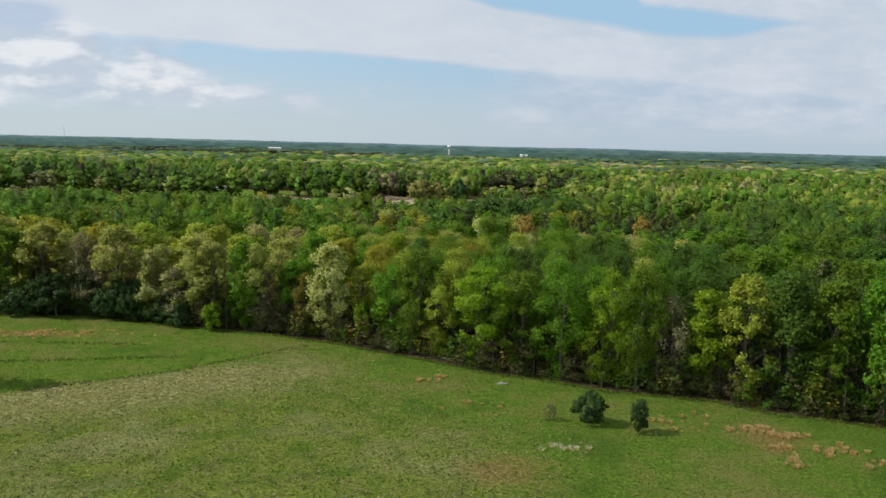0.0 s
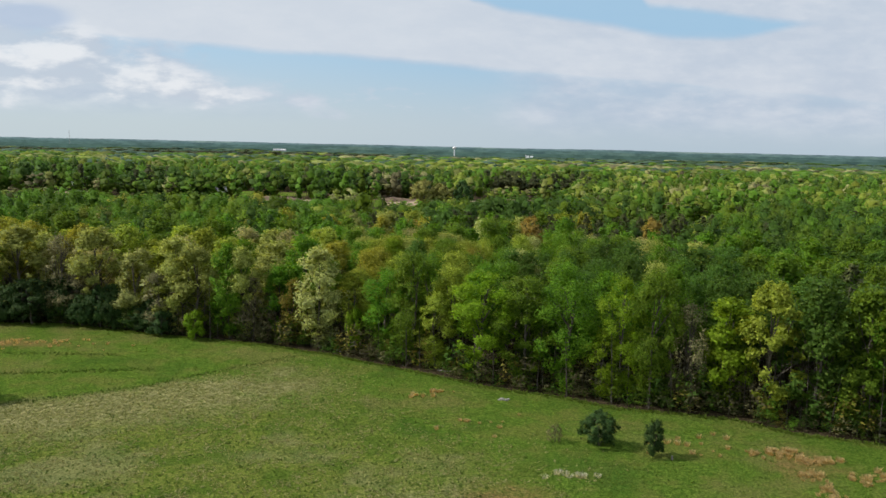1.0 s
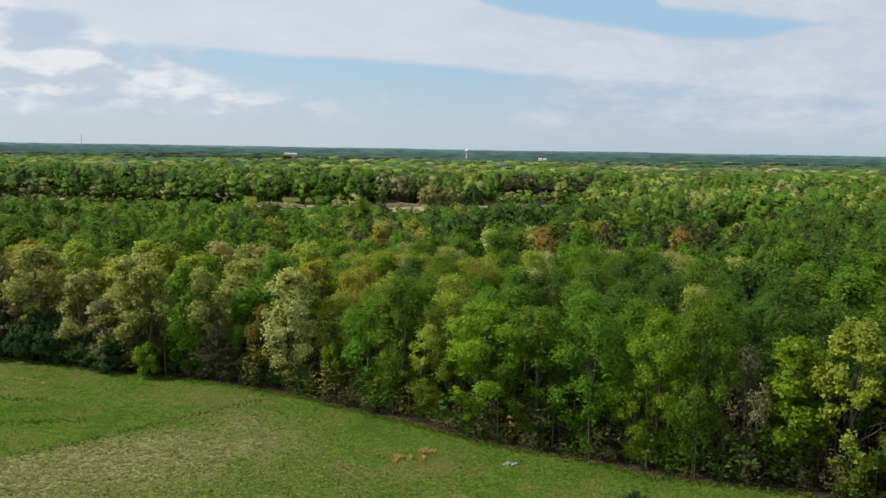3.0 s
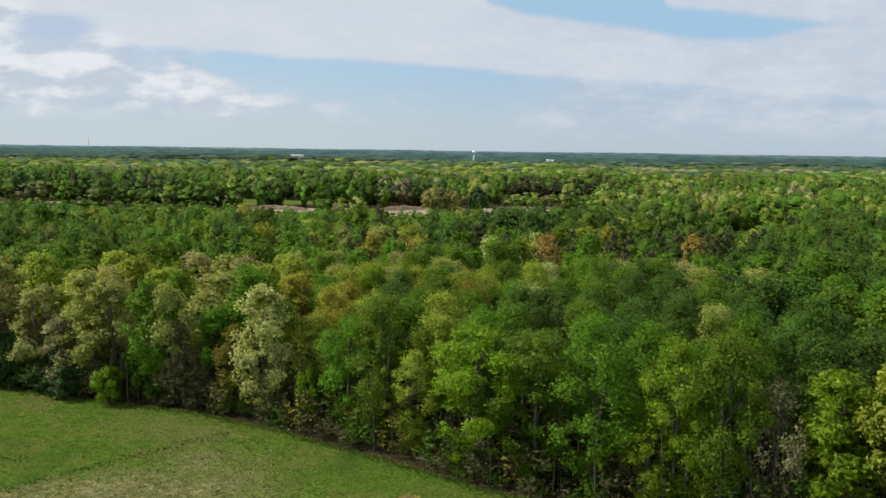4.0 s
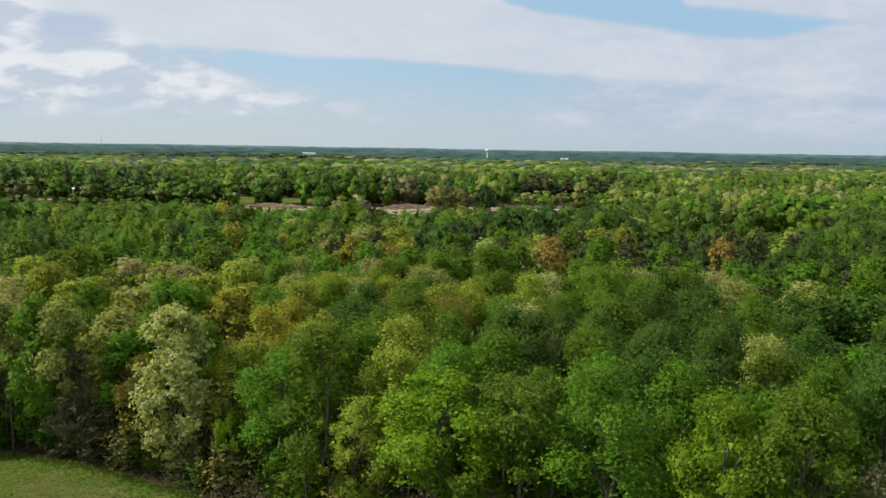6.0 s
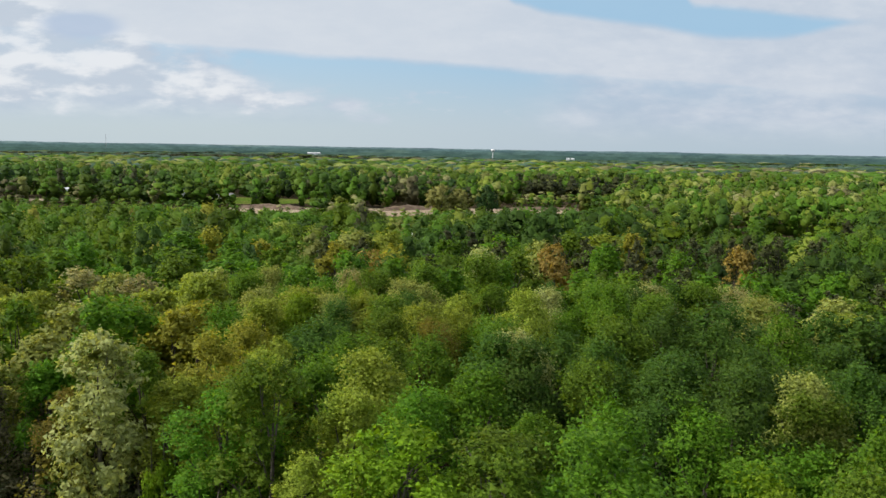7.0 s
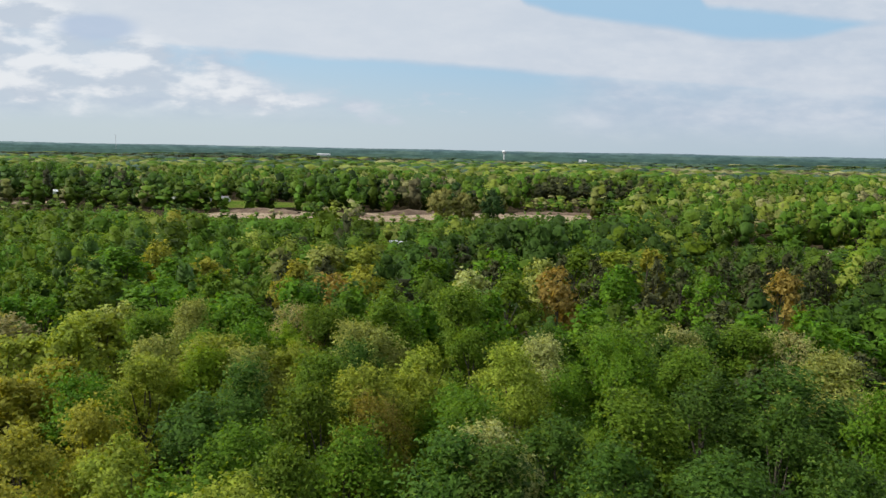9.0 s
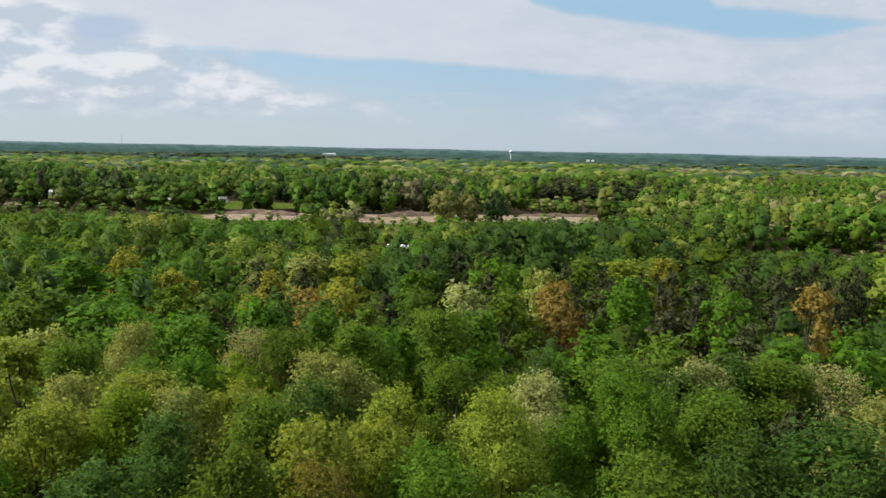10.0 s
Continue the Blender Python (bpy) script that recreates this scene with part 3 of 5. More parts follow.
def crown_shape(form, feather, thin, variant):
    """The boughs of a crown and its leaves, shared by all kinds of that habit."""
    key = (form, feather, thin, variant)
    if key not in SHAPES:
        rng = np.random.default_rng(abs(hash_of(key)))
        count, per, n, leaf, fill, soft = {
            "near_edge": (28, 9, 11500, 0.28, 46, 0.54), "near": (22, 9, 9500, 0.29, 40, 0.54), "edge": (26, 8, 5400, 0.50, 26, 0.54), "forest": (22, 6, 3300, 0.56, 18, 0.5),
            "inner": (14, 5, 1700, 0.78, 14, 0.72), "cone": (20, 4, 2000, 0.60, 26, 0.75), "bush": (24, 6, 4600, 0.27, 30, 0.6)}[form]
        c, r = lobes_for(rng, form, count)
        if form == "bush":                          # 6 m high and 3 m in radius
            c, r = c * np.array([0.6, 0.6, 0.3]), r * 0.56
        if thin:
            n, leaf, fill = int(n * (0.6 if thin > 1 else 0.85)), leaf * 0.8, 0 if thin > 1 else fill // 2
        SHAPES[key] = c, r, foliage_mass(rng, c, r, n, leaf, 0.9, fill, per, feather, False, soft, 0.6 if form == "inner" else 0.8)
    return SHAPES[key]


def tree_meshes(kind, form, variant):
    thin = 2 if kind == "bare" else 1 if kind in ("rust", "tan") else 0
    c, r, (v, f, q) = crown_shape(form, FEATHERY.get(kind, 0.0), thin, variant)
    tmp = mesh_object("crown", v, f, FOLIAGE[kind], None, q)
    me = tmp.data
    bpy.data.objects.remove(tmp)
    rng = np.random.default_rng(variant + 17)
    if form == "bush":
        trunk = trunk_mesh("trunk", rng, c / np.array([0.6, 0.6, 0.3]), r / 0.56, 15.0, 0.22)
        trunk.transform(Matrix.Diagonal((0.6, 0.6, 0.3, 1)))
        return trunk, me
    return trunk_mesh("trunk", rng, c, r, twigs=90 if kind == "bare" else 12 if "edge" in form else 0), me


LABELS = {
    "oak": "mid-green oak in young leaf, part of the wood",
    "fresh": "fresh green broadleaf tree in spring leaf in the wood",
    "lime": "bright yellow-green broadleaf tree with billowing crown",
    "pale": "pale olive tree in catkins, part of the wood",
    "cream": "cream-coloured blossoming tree with a lumpy crown",
    "gold": "golden-brown tree in opening bud in the wood",
    "rust": "rusty brown thinly leaved tree in the wood",
    "orange": "orange-tan tree in young leaf among dark pines",
    "tan": "greyish tan tree just breaking bud in the wood",
    "olive": "yellow-olive flowering tree in the wood canopy",
    "deep": "dark green dense broadleaf tree in the wood",
    "bare": "grey-brown half-bare tree with thin twigs in the wood",
    "haze_tinted": "blue-green tree in the wood with haze put into its leaf colour",
    "pine": "dark brownish-green pine with a narrow crown",
}
STOCK = {}


def tree(kind, x, y, h, r, form="forest", turn=None, name="", label="", group="trees of the wood"):
    """One tree: an empty at its foot with its trunk and its crown."""
    if kind == "pine":
        form = "cone" if form != "bush" else form
    if form == "forest" and y > 224:
        form = "inner"
    elif form in ("forest", "edge") and 135 < y and -24 < x < 58:      # the stretch that the path passes nearest
        form = {"forest": "near", "edge": "near_edge"}[form]
    key = (kind, form, int(abs(x * 7 + y * 3)) % 3)
    if key not in STOCK:
        STOCK[key] = tree_meshes(kind, form, key[2])
    trunk, crown = STOCK[key]
    name = name or {"pine": "pine_tree", "oak": "oak_tree"}.get(kind, "broadleaf_tree")
    ob = new(name)
    ob.empty_display_size = 0.5
    spin = random.uniform(0, 360) if turn is None else turn
    ob.matrix_basis = pose(x, y, float(height(x, y)) - 0.02, random.uniform(-2, 2), random.uniform(-2, 2), spin) @ Matrix.Diagonal((r / 3, r / 3, h / 6, 1) if form == "bush" else (r / 5, r / 5, h / 20, 1))
    for nm, me in (("trunk", trunk), ("crown", crown)):
        p = new(nm, me)
        p.parent = ob
    return tagged(ob, label or LABELS[kind], "tree", group)


def hash_of(key):
    return sum(ord(ch) * (i + 3) for i, ch in enumerate(str(key))) % 99991


PLACED = []


def specimen(kind, x, y, h, r, form="forest"):
    if form == "forest" and y < float(edge_y(x)) + 4.0:
        form, y = "edge", float(edge_y(x)) + 3.0
    elif form == "forest" and kind != "pine":
        r *= 1.15
    PLACED.append((x, y, r))
    return tree(kind, x, y, h, r, form)


def edge_tree(kind, x, y, h, r):
    return specimen(kind, x, y, h, r, "edge")


edge_tree("oak", -105.4, 187.7, 19.6, 6.2)
edge_tree("pale", -97.1, 187.9, 21.1, 7.7)
edge_tree("bare", -86.5, 186.1, 19.2, 5.0)
edge_tree("pale", -77.1, 184.3, 21.5, 7.3)
edge_tree("bare", -82.9, 185.2, 13.6, 5.0)
edge_tree("cream", -67.7, 180.1, 18.0, 5.0)
edge_tree("bare", -60.9, 177.8, 12.8, 4.9)
edge_tree("pale", -57.4, 178.8, 21.0, 6.2)
edge_tree("fresh", -44.6, 173.7, 19.5, 4.5)
edge_tree("bare", -39.2, 172.7, 13.1, 4.7)
edge_tree("rust", -30.7, 171.5, 13.4, 3.5)
edge_tree("cream", -24.2, 167.3, 20.9, 5.6)
specimen("lime", -16.7, 164.6, 10.5, 2.3, "bush")
edge_tree("fresh", -10.4, 163.0, 17.0, 6.0)
edge_tree("oak", -5.1, 158.3, 21.1, 5.8)
edge_tree("lime", 7.7, 148.0, 19.8, 7.1)
edge_tree("oak", 15.0, 144.7, 19.5, 6.0)
edge_tree("fresh", 22.1, 142.6, 21.5, 6.6)
edge_tree("lime", 27.9, 138.3, 11.5, 3.6)
edge_tree("lime", 31.1, 138.0, 20.7, 4.7)
edge_tree("oak", 35.8, 136.7, 21.5, 5.3)
edge_tree("bare", 41.2, 134.7, 16.6, 3.6)
edge_tree("lime", 47.1, 134.9, 18.4, 5.7)
edge_tree("olive", 52.6, 129.7, 21.5, 5.3)
edge_tree("deep", 58.5, 127.1, 21.5, 5.8)
edge_tree("oak", 63.7, 125.2, 21.5, 5.6)
edge_tree("fresh", 69.1, 123.3, 21.5, 5.3)
edge_tree("oak", 73.2, 121.3, 21.5, 5.8)
edge_tree("fresh", 76.7, 118.3, 21.5, 5.8)
specimen("pale", -52.7, 175.7, 19.4, 6.0)
specimen("tan", -60.8, 193.4, 19.4, 5.3)
specimen("pale", -41.1, 169.5, 19.4, 4.6)
specimen("fresh", -45.3, 186.6, 19.4, 4.6)
specimen("tan", -51.9, 215.2, 19.4, 6.6)
specimen("pale", -39.5, 189.3, 19.4, 6.4)
specimen("olive", -35.1, 202.1, 19.4, 5.3)
specimen("gold", -24.3, 192.6, 19.4, 4.6)
specimen("gold", -13.9, 180.4, 19.4, 4.6)
specimen("olive", -13.1, 203.5, 19.4, 7.0)
specimen("olive", -3.4, 202.4, 19.4, 5.0)
specimen("oak", 1.8, 186.9, 19.4, 4.6)
specimen("rust", 7.9, 187.5, 18.6, 4.0)
specimen("deep", 15.9, 176.0, 19.4, 5.6)
specimen("oak", 29.9, 189.7, 19.4, 5.8)
specimen("oak", 38.4, 204.2, 19.4, 5.4)
specimen("deep", 45.1, 198.0, 19.4, 7.6)
specimen("pale", 43.7, 165.8, 19.4, 4.6)
specimen("pale", 52.6, 206.0, 19.4, 5.6)
specimen("deep", 60.8, 192.3, 19.4, 6.0)
specimen("pale", 65.7, 210.8, 19.4, 5.6)
specimen("deep", 67.0, 193.1, 19.4, 7.1)
specimen("oak", 68.8, 182.1, 19.4, 6.0)
specimen("tan", -38.7, 209.3, 19.4, 5.5)
specimen("olive", -31.8, 214.1, 19.4, 5.6)
specimen("gold", -25.1, 187.5, 19.4, 4.6)
specimen("olive", -8.5, 174.0, 19.4, 4.6)
specimen("gold", -15.4, 174.8, 19.4, 4.6)
specimen("pale", -7.2, 200.6, 19.4, 4.6)
specimen("oak", -5.0, 221.5, 19.4, 4.7)
specimen("pale", 3.4, 212.4, 19.4, 4.9)
specimen("oak", 4.2, 172.5, 19.4, 4.6)
specimen("cream", 17.6, 179.6, 19.4, 4.6)
specimen("deep", 18.9, 174.0, 19.4, 4.6)
specimen("oak", 30.9, 216.1, 19.4, 7.4)
specimen("deep", 36.8, 212.8, 19.4, 5.8)
specimen("oak", 46.9, 220.0, 19.4, 5.6)
specimen("deep", 41.4, 189.1, 19.4, 4.6)
specimen("deep", 56.7, 194.0, 19.4, 4.6)
specimen("olive", 62.5, 197.4, 19.4, 4.8)
specimen("deep", 51.0, 176.0, 19.4, 4.9)
specimen("oak", 43.0, 163.0, 18.4, 4.6)
specimen("deep", 41.7, 177.2, 19.4, 4.6)
specimen("deep", 31.2, 169.0, 19.4, 4.6)
specimen("oak", 23.9, 166.0, 19.4, 4.6)
specimen("orange", 27.6, 254.5, 21.6, 4.1)
specimen("orange", 66.0, 261.0, 21.0, 3.7)
specimen("olive", 42.7, 295.5, 19.4, 6.6)
specimen("gold", 50.3, 300.9, 19.4, 4.6)
specimen("pine", 36.8, 273.2, 19.4, 4.6)
specimen("pine", 52.1, 275.4, 19.4, 4.9)
specimen("pine", 68.6, 285.9, 19.4, 4.7)
specimen("pine", 79.2, 282.7, 19.4, 5.4)
specimen("cream", 12.7, 259.0, 19.4, 4.6)
specimen("orange", -9.9, 249.5, 19.4, 4.6)
specimen("gold", -21.3, 266.5, 19.4, 4.7)
specimen("gold", -7.1, 259.2, 19.4, 4.6)
specimen("pale", -20.6, 293.2, 19.4, 5.9)
specimen("olive", -12.5, 293.4, 19.4, 5.5)
specimen("gold", -37.2, 264.8, 19.4, 5.0)
specimen("gold", -57.8, 288.3, 19.4, 4.6)
specimen("pale", -32.1, 219.4, 19.4, 4.6)
specimen("pale", -23.5, 222.8, 19.4, 4.6)
specimen("tan", -8.3, 222.3, 19.4, 4.6)
specimen("pale", 0.9, 213.7, 19.4, 4.6)
specimen("cream", 23.0, 209.0, 19.4, 4.6)
specimen("cream", 39.6, 218.1, 19.4, 4.6)
specimen("tan", 52.5, 219.1, 19.4, 4.6)
specimen("olive", 6.4, 192.5, 20.2, 5.0)
specimen("fresh", -11.4, 211.6, 19.4, 4.6)
specimen("lime", -6.6, 212.4, 19.4, 4.6)
specimen("fresh", 6.9, 226.5, 19.4, 4.7)
specimen("fresh", 15.5, 234.6, 19.4, 5.0)
specimen("oak", 19.5, 251.7, 19.4, 4.6)
specimen("fresh", 40.3, 266.7, 19.4, 5.0)
specimen("fresh", 53.1, 261.2, 19.4, 4.6)
specimen("oak", 37.2, 226.3, 19.4, 4.6)
specimen("fresh", 4.0, 271.0, 19.4, 5.2)
specimen("oak", 1.5, 237.4, 19.4, 4.6)
specimen("deep", -12.2, 240.8, 19.4, 4.6)
specimen("deep", -5.3, 238.0, 19.4, 4.6)
specimen("fresh", -17.3, 228.4, 19.4, 4.6)
specimen("fresh", -41.1, 260.6, 19.4, 5.9)
specimen("fresh", -56.7, 271.0, 19.4, 7.9)
specimen("fresh", -35.7, 240.3, 19.4, 7.1)
specimen("oak", -47.0, 242.6, 19.4, 6.5)
specimen("oak", -28.9, 246.4, 19.4, 4.7)
specimen("deep", 43.3, 219.8, 19.4, 4.6)
specimen("fresh", 50.4, 225.9, 19.4, 4.6)
specimen("fresh", 57.9, 230.0, 19.4, 4.6)
specimen("pale", 25.5, 283.2, 19.4, 4.6)
specimen("oak", 34.6, 293.5, 19.4, 5.6)
specimen("fresh", 36.9, 255.4, 19.4, 4.6)
specimen("fresh", 17.1, 289.2, 19.4, 5.8)
specimen("deep", -5.1, 193.9, 19.4, 4.6)
specimen("lime", -11.0, 199.4, 19.4, 4.6)
specimen("olive", -16.0, 194.2, 19.4, 4.6)
specimen("oak", 0.4, 196.8, 19.4, 4.6)
specimen("pale", -19.1, 203.2, 19.4, 4.6)


def fill_wood():
    """Trees between those placed one by one, in the stretch that the path passes nearest."""
    rng = np.random.default_rng(11)
    taken = list(PLACED)
    made = 0
    for tries in range(40000):
        y = rng.uniform(112, 238)
        x = rng.uniform(-1, 1) * (0.60 * y + 6) - 0.06 * y
        if y < edge_y(x) + 4.5:
            continue
        r = rng.uniform(4.9, 6.7)
        if any((x - a) ** 2 + (y - b) ** 2 < (0.57 * (r + c)) ** 2 for a, b, c in taken):
            continue
        kind = pick_kind(rng, x, y)
        h = rng.uniform(14.8, 21.5) * stand_height(x, y)
        if 222 < y and (17 < x < 36 or 50 < x < 68):      # lower growth before the orange trees
            h *= 0.84
        taken.append((x, y, r))
        tree(kind, x, y, h, r)
        made += 1
        if made >= 240:
            break
    return taken


def pick_kind(rng, x, y):
    """The mix of kinds changes over the wood: pale ones by the field towards -x, ones with haze in their leaf colour
    far off, green ones elsewhere; kinds stand in groups.
    """
    r = math.hypot(x, y)
    if y < 215 and x < -25:
        names, p = ["pale", "gold", "olive", "fresh", "tan", "oak", "bare"], [.32, .06, .18, .22, .08, .10, .04]
    elif y < 232 and -25 <= x < 22:
        names, p = ["fresh", "oak", "lime", "olive", "pale", "deep"], [.38, .26, .05, .11, .05, .15]
    elif 232 < y < 320 and 2 < x < 62:
        names, p = ["deep", "oak", "fresh", "pine", "bare", "pale"], [.42, .22, .10, .20, .04, .02]
    elif r < 460 and x < -10:
        names, p = ["fresh", "oak", "deep", "lime", "gold", "olive", "pale", "pine"], [.58, .22, .04, .08, .02, .03, .02, .01]
    elif r < 460:
        names, p = ["fresh", "oak", "deep", "lime", "olive", "pale", "gold", "pine", "cream"], [.20, .22, .44, .02, .02, .00, .01, .09, .00]
    elif r < 1000:
        names, p = ["fresh", "oak", "olive", "pale", "deep", "tan", "bare"], [.32, .28, .16, .08, .11, .03, .02]
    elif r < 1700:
        names, p = ["fresh", "oak", "olive", "pale", "deep", "haze_tinted", "tan", "bare"], [.24, .24, .16, .11, .06, .14, .04, .01]
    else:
        names, p = ["oak", "olive", "pale", "deep", "haze_tinted", "tan"], [.08, .02, .01, .10, .78, .01]
    size = 22 if r < 500 else 38 if r < 1000 else 110
    p = np.array(p) / sum(p)
    if rng.random() < (0.82 if r < 230 else 0.6):
        wx, wy = x + 0.4 * size * float(cheap_noise(x, y, size * 1.3, 8)), y + 0.4 * size * float(cheap_noise(x, y, size * 1.3, 9))
        cell = np.random.default_rng(int((math.floor(wx / size) * 7919 + math.floor(wy / (size * 0.8)) * 104729) % 2147483647))
        return names[cell.choice(len(names), p=p)]
    return names[rng.choice(len(names), p=p)]


def stand_height(x, y):
    return 1.0 + 0.10 * float(cheap_noise(x, y, 55, 31)) + 0.07 * float(cheap_noise(x, y, 190, 32))


for px, py in ((36, 276), (42, 271), (48, 279), (57, 272), (61, 279), (66, 276), (75, 279), (83, 284), (88, 278), (72, 288), (94, 288), (30, 281), (-14, 262), (-24, 271), (16, 263)):
    specimen("pine", px, py, 20.5 + (px % 3) * 0.5, 4.4)


def fill_edge():
    """More trees with low branches in the gaps of the wood's front."""
    rng = np.random.default_rng(15)
    for x in np.arange(-118, 84, 3.1):
        r = rng.uniform(3.4, 4.8)
        y = float(edge_y(x)) + rng.uniform(3.5, 6.5)
        if any((x - a) ** 2 + (y - b) ** 2 < (0.52 * (r + c)) ** 2 for a, b, c in PLACED):
            continue
        kind = pick_kind(rng, x, y)
        PLACED.append((x, y, r))
        tree(kind, x, y, rng.uniform(13.5, 18.5), r, "edge")


fill_edge()
TAKEN = fill_wood()


def crown_template(seed, form, lobes, n, leaf, fill, per=0, feather=0.0, round_off=0.7, tilt=0.5, core=0.0):
    """A crown for the woods further off: closed, rough boughs with sprays of leaves that break their outline."""
    rng = np.random.default_rng(seed)
    c, r = lobes_for(rng, form, lobes)
    v, f, q = foliage_mass(rng, c, r, n, leaf, 1.0, fill, per, feather, True, round_off, tilt)
    V, F, N, k = [v], [f], [q], len(v)
    centre = np.array([0, 0, c[:, 2].min() * 0.65 + c[:, 2].max() * 0.35])
    bv, bf = BALL
    for ci, ri in zip(c, r):
        if core:
            lump = 1 + 0.20 * np.sin(bv @ rng.normal(size=3) * 3.0 + rng.uniform(0, 6)) + rng.normal(size=len(bv)) * 0.12
            p = ci + bv * (ri * core * lump)[:, None] * np.array([1, 1, 1.0 + 0.45 * feather])
            V.append(p), F.append(bf + k), N.append(unit(bv * 0.30 + unit(p - centre) * 0.80 + rng.normal(size=bv.shape) * 0.20))
            k += len(bv)
    return np.concatenate(V), np.concatenate(F), np.concatenate(N)


def joined_woods(name, label, spots, templates, stems=True, mat=None):
    """Many trees in one mesh; every tree keeps its kind and a tint of its own as attributes."""
    rng = np.random.default_rng(len(spots))
    V, F, N, K, T, SV, SF = [], [], [], [], [], [], []
    at = 0
    zs = height(np.array([q[0] for q in spots]), np.array([q[1] for q in spots]))
    for (x, y, h, r, kind), z in zip(spots, zs):
        t = templates["cone" if kind == "pine" else "forest"]
        v, f, q = t[rng.integers(len(t))]
        a = rng.uniform(0, 6.283)
        ca, sa = math.cos(a), math.sin(a)
        V.append(np.stack([(v[:, 0] * ca - v[:, 1] * sa) * r / 5 + x, (v[:, 0] * sa + v[:, 1] * ca) * r / 5 + y, v[:, 2] * h / 20 + z], -1))
        N.append(np.stack([q[:, 0] * ca - q[:, 1] * sa, q[:, 0] * sa + q[:, 1] * ca, q[:, 2]], -1))
        F.append(f + at)
        at += len(v)
        K.append(np.full(len(v), (ORDER.index(kind) + 0.5) / len(ORDER)))
        T.append(np.full(len(v), rng.random()))
        if stems:
            k = len(SV)
            for zz, w in ((-0.3, 0.3), (h * 0.6, 0.14)):
                for j in range(3):
                    SV.append((x + math.cos(j * 2.1) * w, y + math.sin(j * 2.1) * w, z + zz))
            SF += [(k, k + 1, k + 4, k + 3), (k + 1, k + 2, k + 5, k + 4), (k + 2, k, k + 3, k + 5)]
    ob = mesh_object(name, np.concatenate(V), np.concatenate(F), mat or WOODS, None, np.concatenate(N))
    for nm, arr in (("kind", np.concatenate(K)), ("tint", np.concatenate(T))):
        attr = ob.data.attributes.new(nm, "FLOAT", "POINT")
        attr.data.foreach_set("value", arr.astype(np.float32))
    tagged(ob, label, "woodland", kind="stuff")
    if stems:
        st = mesh_object("trunks", np.array(SV), np.array(SF), BARK, ob)
        tagged(st, kind="stuff")
    return ob


def scatter(rng, y0, y1, spacing, wide, taken=(), jitter=0.45, grow=0.0):
    """Jittered hexagonal places in the part of the wood between two distances."""
    out = []
    y, row = y0, 0
    while y < y1:
        s = spacing(y)
        half = wide(y)
        for x in np.arange(-half - 0.06 * y, half - 0.04 * y, s) + (s / 2 if row % 2 else 0):
            px, py = x + rng.uniform(-1, 1) * s * jitter, y + rng.uniform(-1, 1) * s * jitter
            out.append((px, py, s))
        y += s * 0.87
        row += 1
    o = np.array(out)
    o = o[~open_land(o[:, 0], o[:, 1], grow)]
    if len(taken):
        tk = np.array(taken)
        keep = np.ones(len(o), bool)
        near = o[:, 1] < tk[:, 1].max() + 12
        for i in np.flatnonzero(near):
            keep[i] = np.all((o[i, 0] - tk[:, 0]) ** 2 + (o[i, 1] - tk[:, 1]) ** 2 > (0.70 * (tk[:, 2] + 5.0)) ** 2)
        o = o[keep]
    return o


def growth_limit(x, y):
    """How tall the wood has grown: young scrub in the valley before the bare soil, low wood before the pine belt."""
    if inside(np.array([x]), np.array([y]), SCRUBS[0])[0]:
        return 11.0 - 6.5 * float(smooth((y - 400) / 70))
    side = smooth((x + 560) / 80) * (1 - smooth((x - 62 - 0.12 * (y - 500)) / 30))
    young = 17.5 - 11.5 * smooth((y - 372) / 185) + 2.2 * smooth((x + 12) / 14) * (1 - smooth((y - 470) / 60))
    lim = 30 - (30 - young) * side if 372 < y < 612 else 30.0
    if 540 < y < 604 and -112 < x < -60:
        lim = max(lim, 12.5)
    if 656 < y < 742 and 26 < x < 150:
        lim = min(lim, 9.0)
    if 640 < y < 700 and x < -10:
        lim = -25.0                                   # old tall trees
    for bx, by in ((258, 2700), (-616, 2800), (4, 2860)):      # cleared ground before the far buildings
        if by - 330 < y < by + 12 and abs(x - bx * y / by) < 45:
            lim = 7.0
    mid = 20 - (y - 138) * 0.149                      # an overgrown lane towards the shed
    if 325 < y < 470 and abs(x - mid) < 12:
        lim = min(lim, 16.0 - (y - 325) * 0.095)
    return lim


def far_kind(rng, x, y):
    """Dark belts of pine lie across the distance, tall dark trees behind the bare soil, paler woods beyond."""
    if 745 < y < 805 and 28 < x < 140:
        return "pine"
    if 656 <= y <= 745 and 0 < x < 150:
        return ["olive", "fresh", "pale", "oak", "tan"][rng.choice(5, p=[.28, .34, .16, .14, .08])]
    if 640 < y < 735 and x <= 0:
        if -70 < x < -20 and rng.random() < 0.6:
            return "tan" if rng.random() < 0.5 else "bare"
        return ["deep", "oak", "fresh", "pine", "holly"][rng.choice(5, p=[.42, .14, .14, .14, .16])]
    if 480 < y < 640 and x > 70:
        return ["oak", "fresh", "olive", "tan", "pale"][rng.choice(5, p=[.34, .38, .16, .05, .07])]
    if 1250 < y < 1400 and 150 < x < 700 and rng.random() < 0.8:
        return "bare" if rng.random() < 0.5 else "tan"
    if 1650 < y < 1900 and -1150 < x < -150:
        return "pine"
    if 1500 < y < 1750 and 200 < x < 800 and rng.random() < 0.5:
        return "pine"
    if 2300 < y < 2700 and rng.random() < 0.55:
        return "pine" if rng.random() < 0.4 else "deep"
    return pick_kind(rng, x, y)


